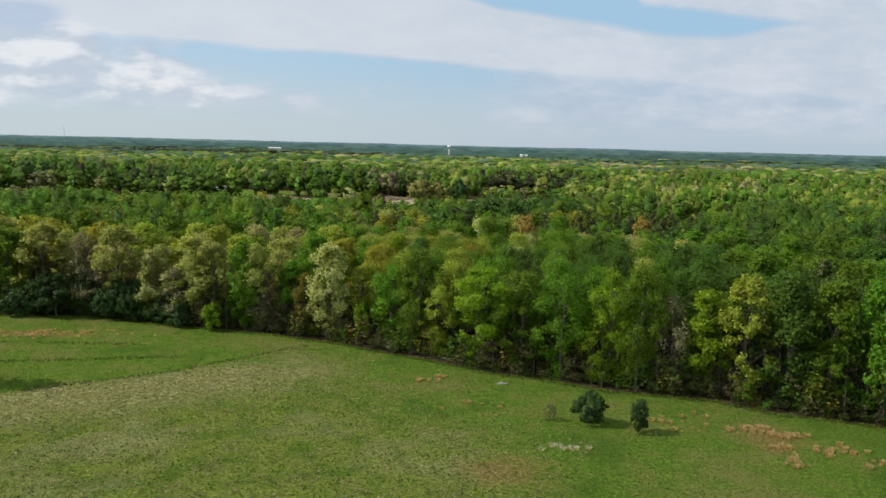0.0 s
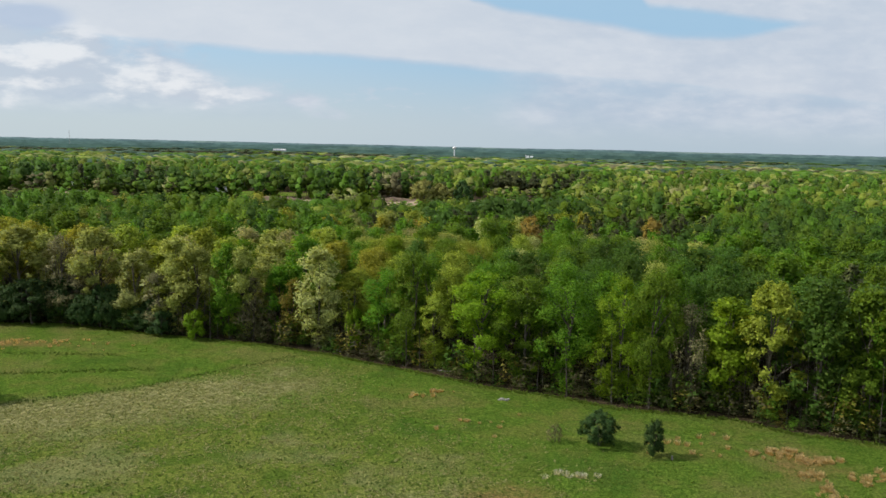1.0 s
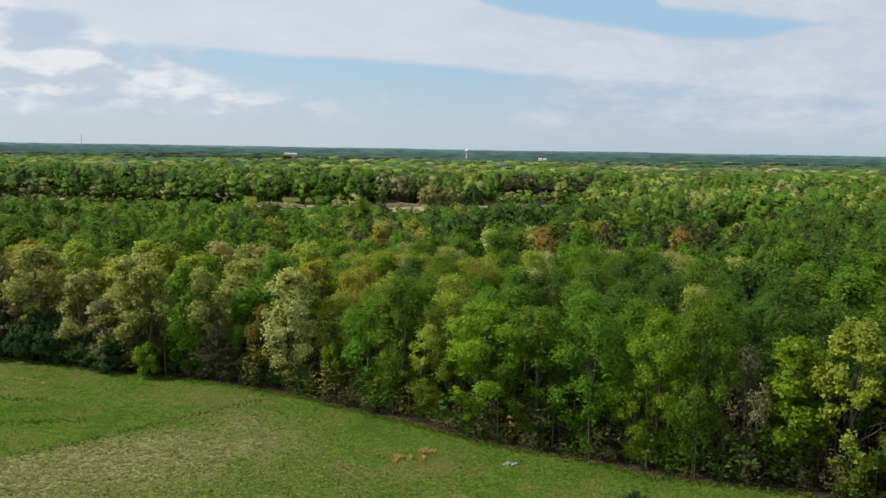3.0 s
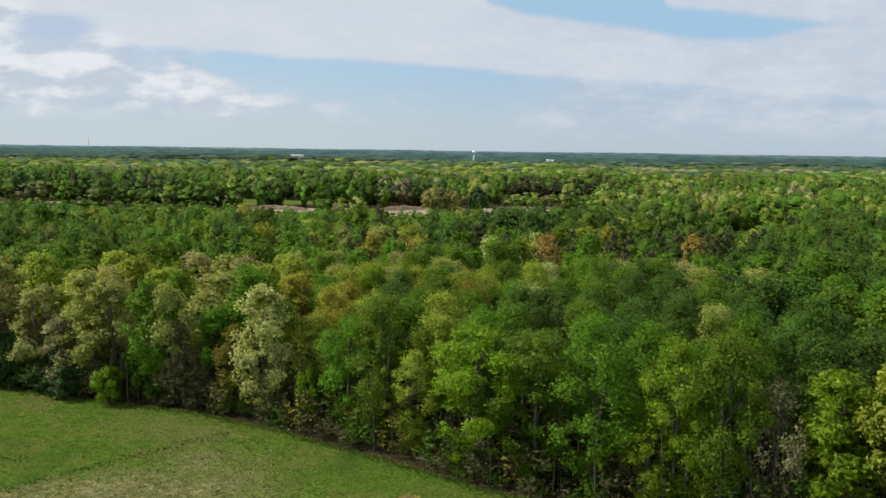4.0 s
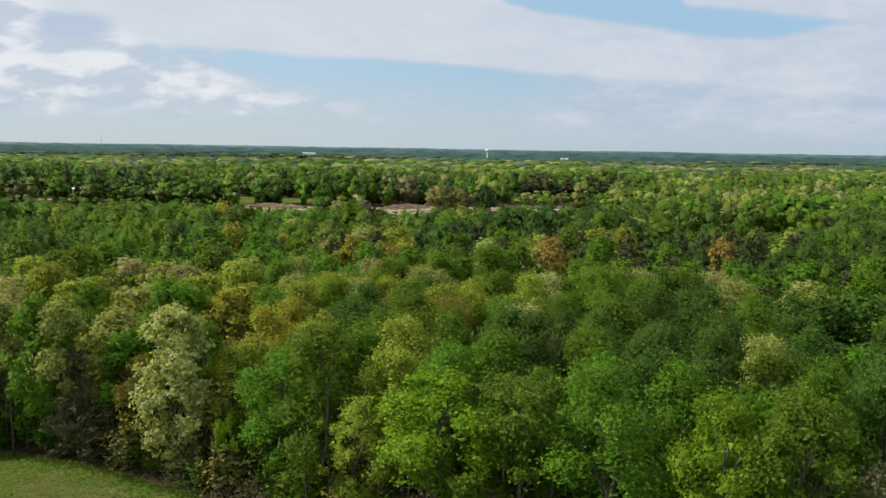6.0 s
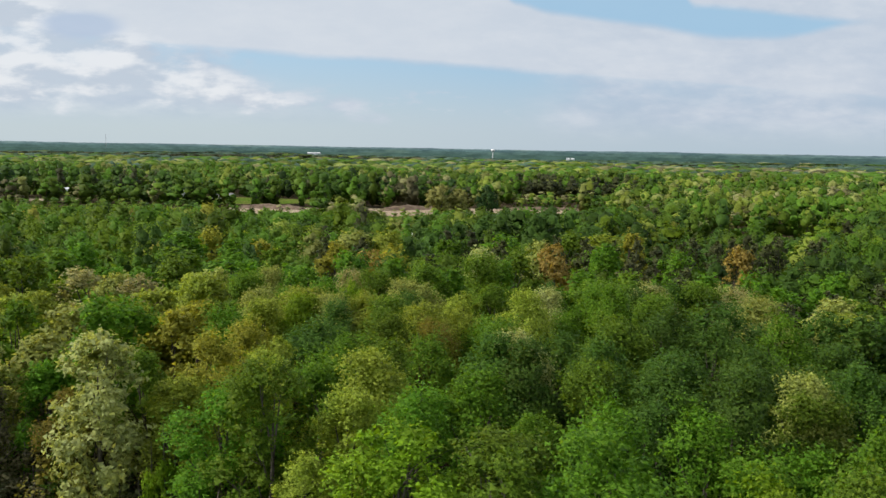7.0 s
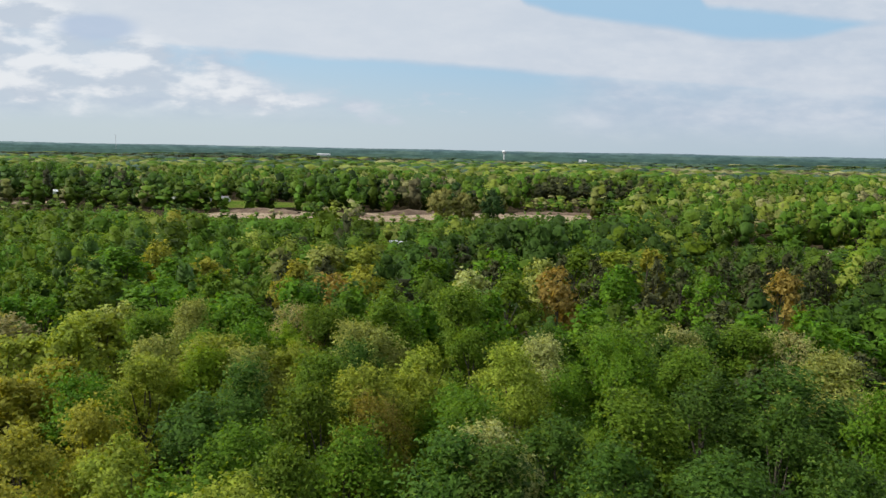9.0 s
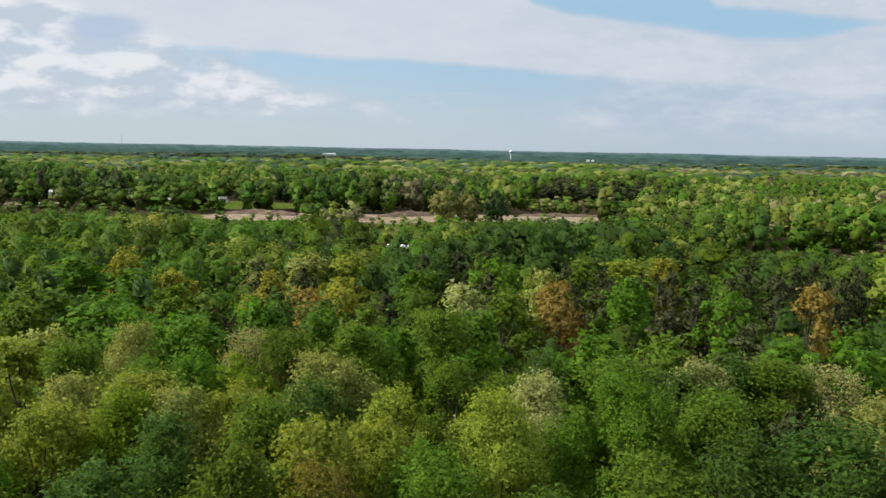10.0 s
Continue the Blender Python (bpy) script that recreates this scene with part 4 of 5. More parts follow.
def build_woods():
    rng = np.random.default_rng(5)
    lod0 = {f: [crown_template(30 + i, f, 12, 420, 0.66, 3, 5, 0.2 + 0.25 * (i % 3), 0.66, 0.7, 0.55) for i in range(9)] for f in ("forest", "cone")}
    lod1 = {f: [crown_template(40 + i, f, 11, 200, 0.98, 0, 4, 0.2 + 0.35 * (i % 3), 0.76, 0.7, 0.64) for i in range(12)] for f in ("forest", "cone")}
    lod2 = {f: [crown_template(60 + i, "edge" if f == "forest" else f, 6, 62, 1.25, 0, 3, 0.35 + 0.3 * (i % 3), 0.84, 0.7, 0.66) for i in range(12)] for f in ("forest", "cone")}
    lod3 = {f: [crown_template(80 + i, f, 3, 8, 2.0, 0, 0, 0.3 * (i % 2), 0.92, 0.5, 0.86) for i in range(10)] for f in ("forest", "cone")}
    # flanks of the near wood, out of sight of the path's own trees
    spots = []
    for x, y, s in scatter(rng, 105, 450, lambda d: 8.6 if d < 300 else 10.0, lambda d: 0.60 * d + (16 if d > 260 else 48), TAKEN, grow=4):
        if y < 236 and abs(x + 0.06 * y) < 0.60 * y + 6:
            continue
        tall = min(rng.uniform(13.5, 21.5) * stand_height(x, y), float(growth_limit(x, y)) * rng.uniform(0.8, 1.05))
        if 332 < y < 368 and 14 < x < 56:      # taller groups before the bare soil
            tall = rng.uniform(21.6, 22.8)
        elif 284 < y < 322 and 68 < x < 112:
            tall = rng.uniform(19.5, 21.2)
        spots.append((x, y, tall, s * rng.uniform(0.50, 0.76) * min(1.0, 0.25 + tall / 20), far_kind(rng, x, y)))
    joined_woods("woodland_inner", "dense spring woodland canopy of green and olive crowns", [q for q in spots if q[1] < 325], lod0)
    joined_woods("woodland_middle", "spring woodland canopy of green, olive and tan crowns", [q for q in spots if q[1] >= 325], lod1)
    spots = []
    for x, y, s in scatter(rng, 452, 980, lambda d: 11.0 + (d - 450) / 130, lambda d: 0.60 * d + 20, [], 0.75, 4):
        lim = float(growth_limit(x, y))
        tall = rng.uniform(19.0, 26.0) if lim < 0 else min(rng.uniform(12.5, 23.0) * stand_height(x, y), lim * rng.uniform(0.75, 1.05))
        if tall < 2.0:
            continue
        spots.append((x, y, tall, s * rng.uniform(0.46, 0.76) * min(1.0, 0.2 + tall / 18), far_kind(rng, x, y)))
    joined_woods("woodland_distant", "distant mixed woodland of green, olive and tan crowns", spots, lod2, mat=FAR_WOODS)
    spots = []
    for x, y, s in scatter(rng, 985, 2900, lambda d: 14.5 + (d - 985) / 48, lambda d: 0.60 * min(d, 4750), [], grow=4):
        if math.hypot(x, y) > 2850:
            continue
        spots.append((x, y, min(rng.uniform(15, 20) if y < 1950 else rng.uniform(7, 11), float(growth_limit(x, y))), s * rng.uniform(0.6, 0.85), far_kind(rng, x, y)))
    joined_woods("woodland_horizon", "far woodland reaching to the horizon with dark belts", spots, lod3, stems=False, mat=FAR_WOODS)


build_woods()
# ---- undergrowth along the wood's edge ----


def build_undergrowth():
    rng = np.random.default_rng(77)
    low = []
    for i in range(8):
        r2 = np.random.default_rng(200 + i)
        c, r = lobes_for(r2, "bush", 9)
        low.append(foliage_mass(r2, c, r, 110, 0.8, 1.2, 5, 4))
    spots = []
    for _ in range(760):
        x = rng.uniform(-112, 88)
        y = float(edge_y(x)) + 0.8 + abs(rng.normal()) * 4.5
        h = rng.uniform(1.2, 3.2) if rng.random() < 0.5 else rng.uniform(3.0, 8.5)
        kind = ["bare", "deep", "oak", "rust", "pine", "fresh"][rng.choice(6, p=[.26, .30, .16, .06, .12, .10])]
        spots.append((x, y, h, rng.uniform(1.0, 2.2) * (0.7 + h / 8), kind))
    joined_woods("undergrowth", "tangled grey-brown and green undergrowth at the wood's edge", spots, {"forest": low, "cone": low}, stems=False)
    # slender pole trees standing in the shade
    verts, faces = [], []
    for _ in range(260):
        x = rng.uniform(-112, 88)
        y = float(edge_y(x)) + rng.uniform(1.0, 13.0)
        z, h, w = float(height(x, y)), rng.uniform(6, 13), rng.uniform(0.06, 0.15)
        lean = rng.normal(size=2) * 0.5
        v, f = stem([(x, y, z - 0.2), (x + lean[0] * 0.4, y + lean[1] * 0.4, z + h * 0.5), (x + lean[0], y + lean[1], z + h)], [w, w * 0.8, 0.02], 5)
        k = len(verts)
        verts += v
        faces += [tuple(i + k for i in q) for q in f]
        for _ in range(5):
            t = rng.uniform(0.25, 0.95)
            s = np.array([x + lean[0] * t, y + lean[1] * t, z + h * t])
            e = s + np.array([rng.normal() * 1.1, rng.normal() * 1.1, rng.uniform(0.2, 1.2)])
            v, f = stem([s, e], [w * 0.4, 0.012], 3)
            k = len(verts)
            verts += v
            faces += [tuple(i + k for i in q) for q in f]
    ob = mesh_object("pole_trees", np.array(verts), np.array(faces), BARK)
    tagged(ob, "slender bare grey trunks standing in the wood's shade", "trunks", kind="stuff")


build_undergrowth()

# ---- single trees and shrubs of the open land ----
tree("holly", 23.6, 117.2, 5.4, 3.1, "bush", name="shrub", label="dense dark green rounded shrub in the pasture", group="shrubs in the pasture")
tree("holly", 30.4, 113.6, 5.9, 1.75, "bush", name="small_tree", label="small dark green upright tree in the pasture", group="shrubs in the pasture")
tree("bare", 17.6, 118.2, 2.8, 1.3, "bush", name="sapling", label="thin grey-green half-bare sapling in the pasture", group="shrubs in the pasture")
tree("oak", -82.5, 129.3, 14.0, 5.6, "edge", label="round green field tree standing alone in the pasture", group="field trees")
tree("lime", -51.5, 172.6, 7.0, 2.9, "bush", name="shrub", label="rounded yellow-green shrub at the wood's edge", group="shrubs at the wood's edge")
ev = random.Random(41)
for i in range(17):
    sx = -101 + i * 2.5 + ev.uniform(-1.3, 1.3)
    sh = ev.uniform(6.0, 11.5) * (1.0 if sx < -70 else 0.8)
    tree("holly", sx, float(edge_y(sx)) + ev.uniform(-0.5, 3.5), sh, ev.uniform(2.6, 4.6), "bush" if ev.random() < 0.6 else "edge", name="small_tree", label="dark blue-green low evergreen under the wood's edge", group="evergreens under the wood's edge")
tree("holly", 10.3, 588.0, 21.0, 8.0, "bush", name="evergreen_tree", label="very dark broad evergreen beside bare soil", group="field trees")
tree("umber", -19.5, 590.0, 21.5, 11.5, "bush", label="spreading olive-brown thinly leaved tree by bare soil", group="field trees")
tree("umber", -7.0, 594.0, 18.0, 9.0, "bush", label="spreading olive-brown thinly leaved tree by bare soil", group="field trees")

# ---- grass ----


def blades(name, label, spots, size, lean, count, mat, seed):
    """Tufts: a fan of tapering blades at every spot, all in one mesh."""
    rng = np.random.default_rng(seed)
    n = len(spots)
    base = np.stack([spots[:, 0], spots[:, 1], height(spots[:, 0], spots[:, 1]) - 0.02], -1)
    V = []
    for _ in range(count):
        a = rng.uniform(0, 6.283, n)
        out = np.stack([np.cos(a), np.sin(a), np.zeros(n)], -1)
        side = np.stack([-np.sin(a), np.cos(a), np.zeros(n)], -1)
        s = (size * spots[:, 2] * rng.uniform(0.6, 1.3, n))[:, None]
        b = base + out * s * 0.12
        tip = b + out * s * lean * rng.uniform(0.4, 1.2, n)[:, None] + np.array([0, 0, 1.0]) * s * rng.uniform(0.35, 0.9, n)[:, None] * (1.15 - 0.6 * lean)
        V.append(np.stack([b - side * s * 0.24, b + side * s * 0.24, tip], 1))
    V = np.concatenate(V).reshape(-1, 3)
    ob = mesh_object(name, V, np.arange(len(V)).reshape(-1, 3), mat)
    return tagged(ob, label, "grass", kind="stuff")


def build_grass():
    rng = np.random.default_rng(19)

    def field(n):
        y = rng.uniform(78, 190, n)
        x = rng.uniform(-1, 1, n) * (0.60 * y + 4)
        ok = y < edge_y(x) - 0.3
        return x[ok], y[ok]

    x, y = field(110000)
    loose = np.clip((x + 45) / 8, 0.3, 6.0)
    s = np.array(inside(x + rng.normal(size=len(x)) * loose, y + rng.normal(size=len(x)) * loose, STUBBLE))
    patch = cheap_noise(x, y, 9, 51) + 0.6 * cheap_noise(x, y, 3.5, 52)
    pale = s & (patch + rng.normal(size=len(x)) * 0.45 > 0.22 - 0.85 * np.exp(-((np.hypot(*seg_gap(x, y, (-68, 119), (-30, 141))) / 15.0) ** 2)))
    dark = s & ~pale & (rng.random(len(x)) < 0.30)
    green = ~s & (rng.random(len(x)) < 0.42)

    def pick(mask):
        return np.stack([x[mask], y[mask], rng.uniform(0.6, 1.4, mask.sum())], -1)

    blades("mown_straw", "matted pale straw lying on the mown pasture", pick(pale), 0.34, 0.95, 4, STRAW, 61)
    blades("dark_tussocks", "dark green tussocks scattered over the mown pasture", pick(dark), 0.31, 0.7, 4, RANK, 62)
    blades("pasture_grass", "green tufted pasture grass", pick(green), 0.26, 0.7, 4, GRASS, 63)
    # taller rank grass along the old wheel tracks and at the foot of the wood
    lines = []
    for (ax, ay), (bx, by), n, w in (((-70, 126), (-49.4, 139.0), 260, 0.7), ((-49.4, 139.0), (-28.0, 161.5), 260, 0.6), ((-84, 142.5), (-52, 149.5), 420, 0.6), ((-95, 157), (-62, 158.5), 300, 0.6)):
        t = rng.random(n)
        lines.append(np.stack([ax + (bx - ax) * t + rng.normal(size=n) * w, ay + (by - ay) * t + rng.normal(size=n) * w, rng.uniform(0.7, 1.3, n)], -1))
    blades("wheel_track_grass", "dark rank grass along an old wheel track", np.concatenate(lines), 0.32, 0.5, 4, RANK, 64)
    ex = rng.uniform(-112, 84, 5200)
    foot = np.stack([ex, edge_y(ex) - np.abs(rng.normal(size=5200)) * 0.9 + 0.5, rng.uniform(0.6, 1.6, 5200)], -1)
    blades("margin_grass", "tall green grass along the foot of the wood", foot, 0.36, 0.6, 4, GRASS, 65)


build_grass()


def clump_mesh(seed, mat, tall, wide, count):
    rng = np.random.default_rng(seed)
    V = []
    for _ in range(count):
        a, d = rng.uniform(0, 6.283), wide * math.sqrt(rng.random()) * 0.5
        b = np.array([math.cos(a) * d, math.sin(a) * d, -0.03])
        side = np.array([-math.sin(a), math.cos(a), 0]) * rng.uniform(0.03, 0.07)
        m2 = b + np.array([math.cos(a) * 0.16, math.sin(a) * 0.16, 0.6]) * tall * rng.uniform(0.6, 1.1)
        tip = m2 + np.array([math.cos(a) * 0.3, math.sin(a) * 0.3, 0.35]) * tall * rng.uniform(0.4, 1.1)
        V += [b - side, b + side, m2, m2 - side * 0.8, m2 + side * 0.8, tip]
    V = np.array(V)
    ob = mesh_object("clump", V, np.arange(len(V)).reshape(-1, 3), mat)
    me = ob.data
    bpy.data.objects.remove(ob)
    return me


def build_sedge():
    rng = np.random.default_rng(23)
    stock = [clump_mesh(300 + i, SEDGE, 0.62, 0.85, 60) for i in range(4)]
    clusters = ((48.2, 115.6, 2.2, 1.0, 26), (52.6, 113.4, 2.0, 0.6, 20), (49.6, 106.5, 0.8, 3.0, 20), (57.2, 107.6, 1.7, 1.3, 16), (61, 103, 1.5, 1.5, 6),
                (0.5, 140.2, 1.2, 0.5, 7), (-3.0, 137.5, 1.2, 0.5, 5), (38, 119, 5.5, 4.0, 9), (6, 126, 4.0, 2.5, 6), (-88, 166.0, 7.0, 2.0, 26), (-76, 166, 4.0, 2.0, 8))
    for cx, cy, sx, sy, n in clusters:
        for _ in range(int(n * 1.7)):
            x, y = cx + rng.normal() * sx, cy + rng.normal() * sy
            if y > float(edge_y(x)) - 1:
                continue
            k = rng.uniform(0.4, 1.15)
            ob = new("sedge_clump", stock[rng.integers(4)])
            ob.matrix_basis = pose(x, y, float(height(x, y)), 0, 0, rng.uniform(0, 360)) @ Matrix.Diagonal((k, k, k * rng.uniform(0.8, 1.1), 1))
            tagged(ob, "dry orange-tan clump of last year's sedge grass", "grass clump", "dry sedge clumps in the pasture")
    pale = [clump_mesh(340 + i, PALE_STALK, 0.55, 0.9, 40) for i in range(2)]
    for i in range(11):
        x, y = 18.4 + rng.normal() * 1.4, 105.9 + rng.normal() * 0.5
        ob = new("bleached_weed", pale[i % 2])
        ob.matrix_basis = pose(x, y, float(height(x, y)), 0, 0, rng.uniform(0, 360))
        tagged(ob, "bleached whitish dead weeds in the pasture", "dead weed", "bleached weeds in the pasture")


build_sedge()


def log(x, y, length, rad, turn, lift=0.0):
    rng = np.random.default_rng(int(abs(x * 100)))
    pts = [(-length / 2 + length * t, rng.normal() * 0.06, rad * 0.7 + rng.normal() * 0.04 + lift * t) for t in (0, 0.25, 0.5, 0.75, 1)]
    v, f = [], []
    for i, p in enumerate(pts):
        w = rad * (1 - 0.12 * i)
        for j in range(8):
            a = j * math.pi / 4
            v.append((p[0], p[1] + math.cos(a) * w, p[2] + math.sin(a) * w))
        if i:
            f += [((i - 1) * 8 + j, (i - 1) * 8 + (j + 1) % 8, i * 8 + (j + 1) % 8, i * 8 + j) for j in range(8)]
    f += [tuple(range(7, -1, -1)), tuple(range(32, 40))]
    ob = mesh_object("fallen_log", np.array(v), f, DEAD)
    ob.matrix_basis = pose(x, y, float(height(x, y)), 0, 0, turn)
    return tagged(ob, "pale weathered fallen log at the wood's edge", "log", "fallen logs at the wood's edge")


for a in ((-20.4, 165.6, 3.6, 0.17, -28, 0.5), (-18.6, 165.0, 2.6, 0.13, 12, 0.2), (-19.4, 166.4, 3.0, 0.14, 35, 0.6), (-14.6, 163.8, 2.4, 0.14, -10, 0.1), (-12.2, 163.0, 2.0, 0.11, 18, 0.1), (1.6, 152.6, 2.8, 0.16, -20, 0.1)):
    log(*a)


def stone(x, y, size, seed):
    bm = bmesh.new()
    bmesh.ops.create_icosphere(bm, subdivisions=2, radius=size)
    for v in bm.verts:
        v.co *= 1 + 0.3 * noise.noise(v.co * 2.3 / size + Vector((seed, 0, 0)))
        v.co.z *= 0.6
    me = bpy.data.meshes.new("stone")
    bm.to_mesh(me)
    bm.free()
    me.materials.append(STONE)
    ob = new("stone", me)
    ob.location = (x, y, float(height(x, y)) + size * 0.3)
    return tagged(ob, "pale grey field stone lying in the grass", "stone", "stones in the pasture")


for i, (x, y, k) in enumerate(((11.2, 136.9, 0.42), (11.9, 136.6, 0.34), (12.3, 137.0, 0.28), (10.7, 136.6, 0.22))):
    stone(x, y, k, i * 7.3)


def post(x, y):
    bm = bmesh.new()
    v = box(bm, -0.09, 0.09, -0.09, 0.09, -0.2, 0.6)
    bmesh.ops.bevel(bm, geom=bm.edges[:], offset=0.02, segments=1, affect="EDGES")
    me = bpy.data.meshes.new("fence_post")
    bm.to_mesh(me)
    bm.free()
    me.materials.append(DEAD)
    ob = new("fence_post", me)
    ob.matrix_basis = pose(x, y, float(height(x, y)), 4, -3, 20)
    return tagged(ob, "short weathered grey post standing in the pasture", "post")


post(32.7, 112.6)

# ---- bare soil, sheds and houses beyond the wood ----


def soil_material():
    mat, n = material("turned_soil")
    place = n.add("ShaderNodeTexCoord").outputs["Object"]
    a, b = n.noise(place, 0.25, 4.0), n.noise(place, 1.6, 4.0)
    c = n.mix(n.step(a, 0.35, 0.65), (0.140, 0.098, 0.070), (0.235, 0.172, 0.122))
    c = n.mix(n.m("MULTIPLY", n.step(b, 0.5, 0.7), 0.5), c, (0.09, 0.065, 0.048))
    finish(n, principled(n, c, 0.95, 0.1, bump(n, b, 0.7, 0.4)))
    return mat


TURNED = soil_material()


def soil_bank(pts, tall, wide, seed):
    """A long heap of turned soil along a line."""
    rng = np.random.default_rng(seed)
    pts = np.array(pts, float)
    seg = np.linalg.norm(np.diff(pts, axis=0), axis=1)
    s = np.concatenate([[0], np.cumsum(seg)])
    u = np.arange(0, s[-1] + 0.1, 2.5)
    cx, cy = np.interp(u, s, pts[:, 0]), np.interp(u, s, pts[:, 1])
    ends = np.sin(np.clip(u / s[-1], 0, 1) * np.pi) ** 0.4
    lump = 1 + 0.22 * cheap_noise(u, u * 0.3, 31, seed) + rng.normal(size=len(u)) * 0.08
    prof = np.linspace(-1, 1, 9)
    V, F = [], []
    for i in range(len(u)):
        for w in prof:
            y = cy[i] + w * wide * 0.5
            z = float(height(cx[i], y)) - 0.1 + tall * ends[i] * lump[i] * (1 - w * w) * (1 + rng.normal() * 0.08)
            V.append((cx[i] + rng.normal() * 0.2, y, z))
        if i:
            F += [((i - 1) * 9 + j, i * 9 + j, i * 9 + j + 1, (i - 1) * 9 + j + 1) for j in range(8)]
    ob = mesh_object("soil_bank", np.array(V), F, TURNED)
    for p in ob.data.polygons:
        p.use_smooth = True
    return tagged(ob, "long low bank of turned reddish-brown soil", "soil bank", "banks of turned soil")


soil_bank([(-160, 612), (-140, 618), (-112, 612)], 2.8, 14, 1)
soil_bank([(-108, 606), (-82, 608), (-62, 600)], 2.2, 10, 2)
soil_bank([(-64, 618), (-42, 632), (-22, 644)], 2.8, 14, 3)
soil_bank([(22, 652), (48, 656), (78, 660)], 2.0, 9, 4)


def house(name, label, x, y, turn, wide, deep, wall_h, roof_h, wall_mat, roof_mat, windows=2):
    root = new(name)
    root.matrix_basis = pose(x, y, float(height(x, y)), 0, 0, turn)
    root.empty_display_size = 0.5
    bm = bmesh.new()
    box(bm, -wide / 2, wide / 2, -deep / 2, deep / 2, -0.4, wall_h)
    # gable ends
    for sx in (-1, 1):
        a = [bm.verts.new((sx * wide / 2, -deep / 2, wall_h)), bm.verts.new((sx * wide / 2, deep / 2, wall_h)), bm.verts.new((sx * wide / 2, 0, wall_h + roof_h))]
        b = [bm.verts.new((sx * (wide / 2 - 0.15), v.co.y, v.co.z)) for v in a]
        bm.faces.new(a), bm.faces.new(b[::-1])
        for i in range(3):
            bm.faces.new((a[i], b[i], b[(i + 1) % 3], a[(i + 1) % 3]))
    bmesh.ops.recalc_face_normals(bm, faces=bm.faces[:])
    part("wall", bm, wall_mat, root)
    slope = math.atan2(roof_h, deep / 2)
    run = math.hypot(roof_h, deep / 2) + 0.5
    for sy in (-1, 1):
        bm = bmesh.new()
        v = box(bm, -wide / 2 - 0.4, wide / 2 + 0.4, 0, run, 0, 0.14)
        for k in range(int(wide / 1.2)):
            xx = -wide / 2 + 0.4 + k * 1.2
            box(bm, xx, xx + 0.06, 0, run, 0.142, 0.19)
        m4 = Matrix.Translation((0, 0, wall_h + roof_h)) @ Matrix.Rotation(0 if sy > 0 else math.pi, 4, "Z") @ Matrix.Rotation(-slope, 4, "X")
        bmesh.ops.transform(bm, matrix=m4, verts=bm.verts[:])
        part("roof", bm, roof_mat, root)
    for k in range(windows):
        xx = -wide / 2 + wide * (k + 0.5) / windows
        bm = bmesh.new()
        box(bm, xx - 0.5, xx + 0.5, -deep / 2 - 0.06, -deep / 2 - 0.004, 0.9, min(2.2, wall_h - 0.3))
        part("window", bm, DARK_PANE, root)
    bm = bmesh.new()
    box(bm, -0.45, 0.45, -deep / 2 - 0.05, -deep / 2 - 0.004, 0.0, 2.05)
    part("door", bm, SHINGLE, root)
    return tagged(root, label, "building", "buildings beyond the wood")


house("metal_shed", "low shed with a bright white metal roof among trees", -29.4, 471, 4, 8.5, 6.5, 2.2, 1.3, WHITE_STEEL, ROOF_TIN, 1)
house("farmhouse", "small pale house with a grey roof on a lawn", -195.5, 699, -8, 9.5, 7.0, 2.4, 1.9, SIDING, SHINGLE)
house("farmhouse", "white gabled house half hidden behind trees", -238.0, 714, 75, 10.0, 7.5, 2.8, 2.2, SIDING, ROOF_TIN)
house("outbuilding", "small pale outbuilding with a grey roof on a lawn", -207.0, 703, 10, 5.0, 4.0, 2.0, 1.1, SIDING, SHINGLE, 1)
house("outbuilding", "small white outbuilding beside dark trees", -351.0, 742, 15, 7.0, 5.0, 2.3, 1.3, SIDING, ROOF_TIN, 1)
house("farmhouse", "pale long house far off among woods", -616.0, 2800, 4, 44.0, 14.0, 11.0, 2.0, SIDING, ROOF_TIN, 6)
house("warehouse", "white warehouse far off above the woods", 252.0, 2700, -10, 11.0, 9.0, 15.0, 2.0, WHITE_STEEL, ROOF_TIN, 2)
house("warehouse", "white warehouse far off above the woods", 267.0, 2702, 8, 9.0, 9.0, 14.0, 2.0, WHITE_STEEL, ROOF_TIN, 2)


def water_tower(x, y, top):
    z = float(height(x, y))
    root = new("water_tower")
    root.location = (x, y, z)
    H = top - z
    bm = bmesh.new()
    bmesh.ops.create_cone(bm, segments=24, radius1=3.6, radius2=2.0, depth=H * 0.25, cap_ends=True, matrix=Matrix.Translation((0, 0, H * 0.125)))
    bmesh.ops.create_cone(bm, segments=24, radius1=2.0, radius2=2.0, depth=H * 0.52, cap_ends=True, matrix=Matrix.Translation((0, 0, H * 0.50)))
    part("column", bm, WHITE_STEEL, root)
    bm = bmesh.new()
    bmesh.ops.create_uvsphere(bm, u_segments=28, v_segments=16, radius=1.0, matrix=Matrix.LocRotScale((0, 0, H * 0.86), None, (7.2, 7.2, H * 0.13)))
    for f in bm.faces:
        f.smooth = True
    part("tank", bm, WHITE_STEEL, root)
    return tagged(root, "white water tower with a bulb tank on one column", "water tower")


water_tower(4.0, 2860, 41.0)


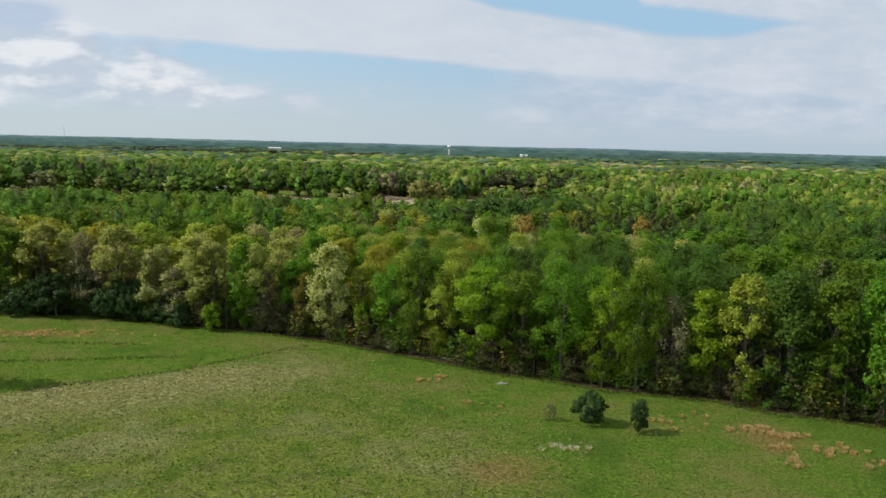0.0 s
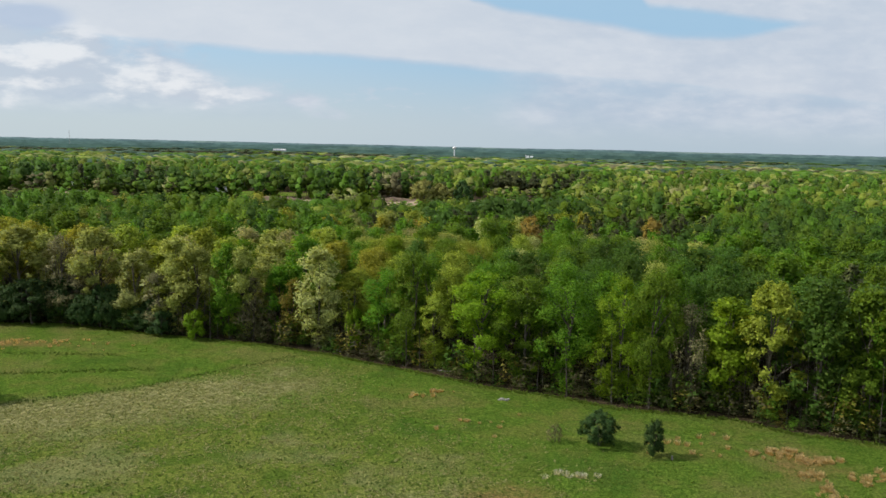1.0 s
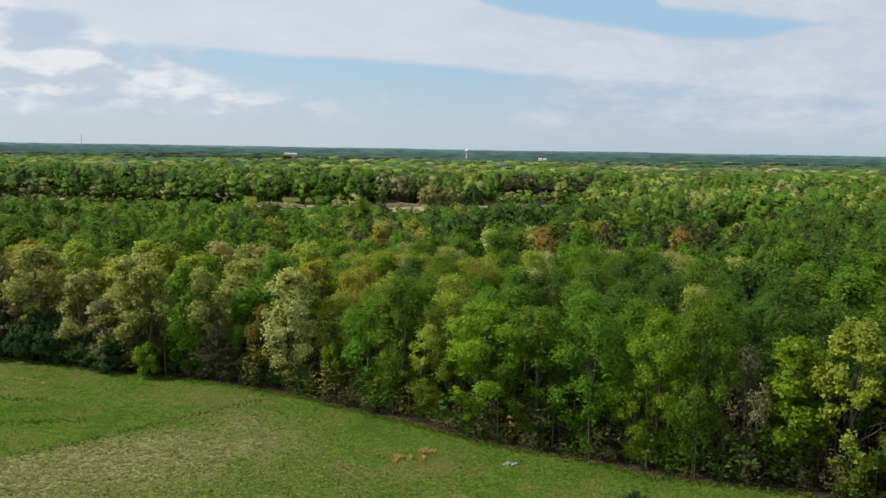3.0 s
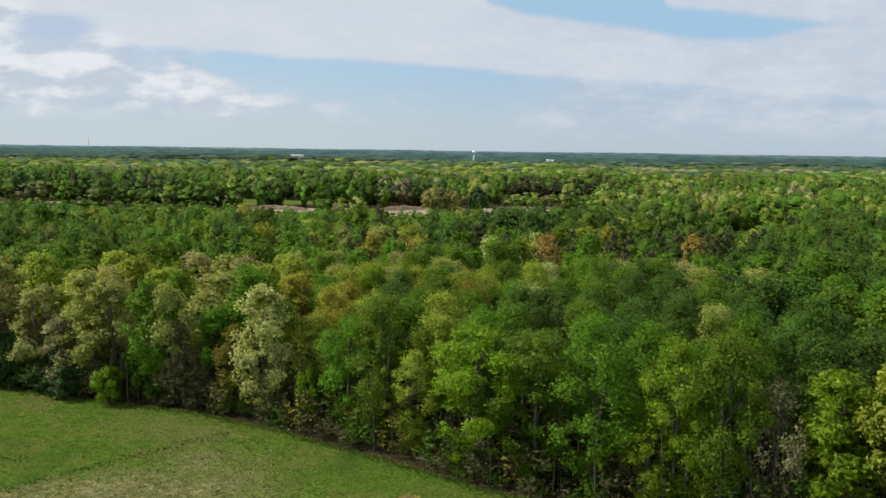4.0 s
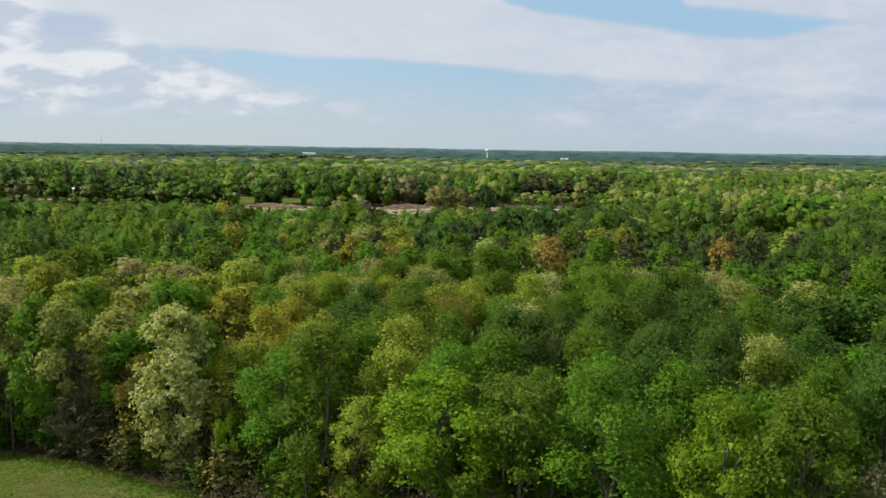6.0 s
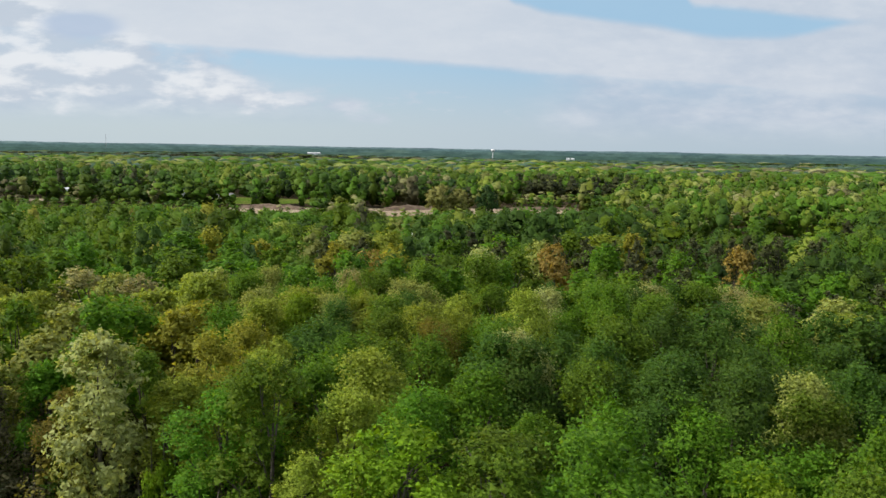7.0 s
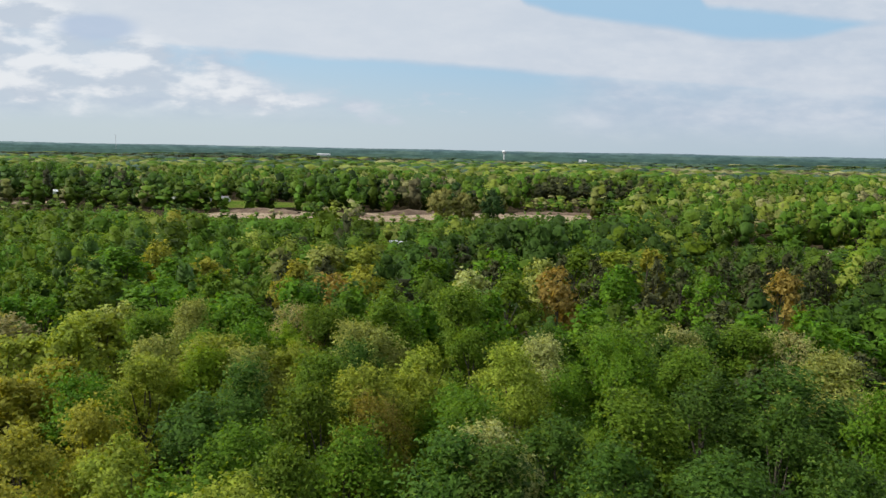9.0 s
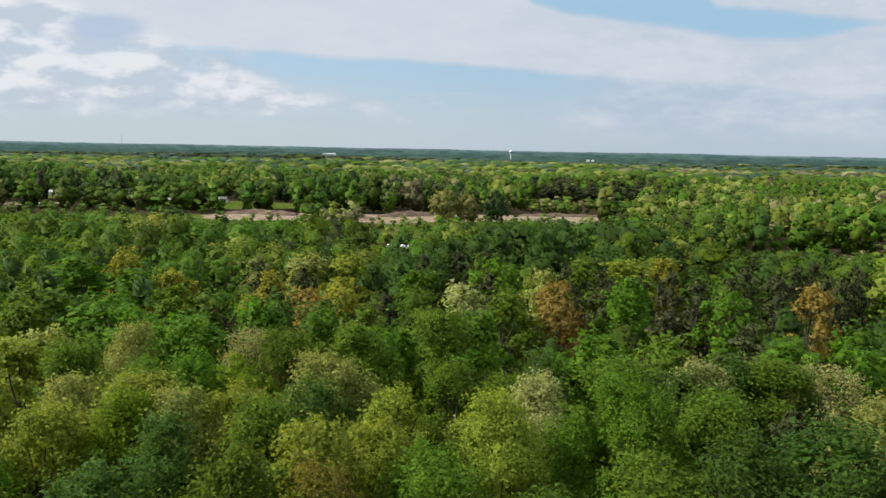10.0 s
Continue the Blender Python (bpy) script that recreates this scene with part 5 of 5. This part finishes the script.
def mast(x, y, top):
    z = float(height(x, y))
    root = new("radio_mast")
    root.location = (x, y, z)
    H = top - z
    for k in range(3):
        a = k * 2.094
        bm = bmesh.new()
        bmesh.ops.create_cone(bm, segments=6, radius1=0.16, radius2=0.16, depth=H, cap_ends=True, matrix=Matrix.Translation((math.cos(a) * 0.7, math.sin(a) * 0.7, H / 2)))
        part("leg", bm, STEEL, root)
    for i in range(int(H / 3)):
        bm = bmesh.new()
        for k in range(3):
            a, b = k * 2.094, (k + 1) * 2.094
            p = Vector((math.cos(a) * 0.7, math.sin(a) * 0.7, i * 3.0))
            q = Vector((math.cos(b) * 0.7, math.sin(b) * 0.7, i * 3.0 + 3.0))
            m4 = Matrix.Translation((p + q) / 2) @ (q - p).to_track_quat("Z", "Y").to_matrix().to_4x4()
            bmesh.ops.create_cone(bm, segments=4, radius1=0.06, radius2=0.06, depth=(q - p).length, cap_ends=True, matrix=m4)
        part("brace", bm, STEEL, root)
    return tagged(root, "thin grey lattice radio mast on the horizon", "mast")


mast(-1462.0, 3000, 71.0)

# ---- the farthest ridges, strips that glow in haze colour ----


def ridge(dist, crest, colour, seed):
    """A far wooded ridge, seen only as an uneven strip at the end of the land that glows in the colour of haze."""
    mat, n = material("haze_glow_ridge")
    place = n.add("ShaderNodeTexCoord").outputs["Object"]
    wide = n.add("ShaderNodeVectorMath", place, (1.0, 1.0, 3.5))
    wide.operation = "MULTIPLY"
    g, patch = n.noise(wide.outputs[0], 0.014, 6.0, 0.72), n.noise(wide.outputs[0], 0.0035, 4.0, 0.6)
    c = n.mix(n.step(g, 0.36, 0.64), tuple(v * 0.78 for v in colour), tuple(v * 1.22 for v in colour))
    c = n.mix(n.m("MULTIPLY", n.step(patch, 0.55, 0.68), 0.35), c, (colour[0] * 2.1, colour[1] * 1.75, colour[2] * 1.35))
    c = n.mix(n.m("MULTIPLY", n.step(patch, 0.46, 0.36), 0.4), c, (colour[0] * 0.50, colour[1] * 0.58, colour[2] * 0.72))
    # the strip gives its own light, with the haze painted into its colour
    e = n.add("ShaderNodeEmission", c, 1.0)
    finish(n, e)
    a = np.radians(np.arange(-42, 42.01, 0.12))
    x, y = np.sin(a) * dist, np.cos(a) * dist
    rng = np.random.default_rng(seed)
    top = crest + 3.0 * cheap_noise(x, y, 900, seed) + 1.2 * cheap_noise(x, y, 160, seed + 1) + rng.normal(size=len(a)) * 0.5
    deep = 60.0
    V = np.concatenate([np.stack([x, y, np.full(len(a), -20.0)], -1), np.stack([x, y, top], -1), np.stack([x * (1 + deep / dist), y * (1 + deep / dist), top - 2], -1)])
    k = len(a)
    i = np.arange(k - 1)
    F = np.concatenate([np.stack([i, i + 1, i + 1 + k, i + k], -1), np.stack([i + k, i + 1 + k, i + 1 + 2 * k, i + 2 * k], -1)])
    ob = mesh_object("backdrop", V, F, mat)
    return tagged(ob, "far wooded ridge on the horizon, a strip glowing in blue-green haze colour", "ridge", kind="structure")


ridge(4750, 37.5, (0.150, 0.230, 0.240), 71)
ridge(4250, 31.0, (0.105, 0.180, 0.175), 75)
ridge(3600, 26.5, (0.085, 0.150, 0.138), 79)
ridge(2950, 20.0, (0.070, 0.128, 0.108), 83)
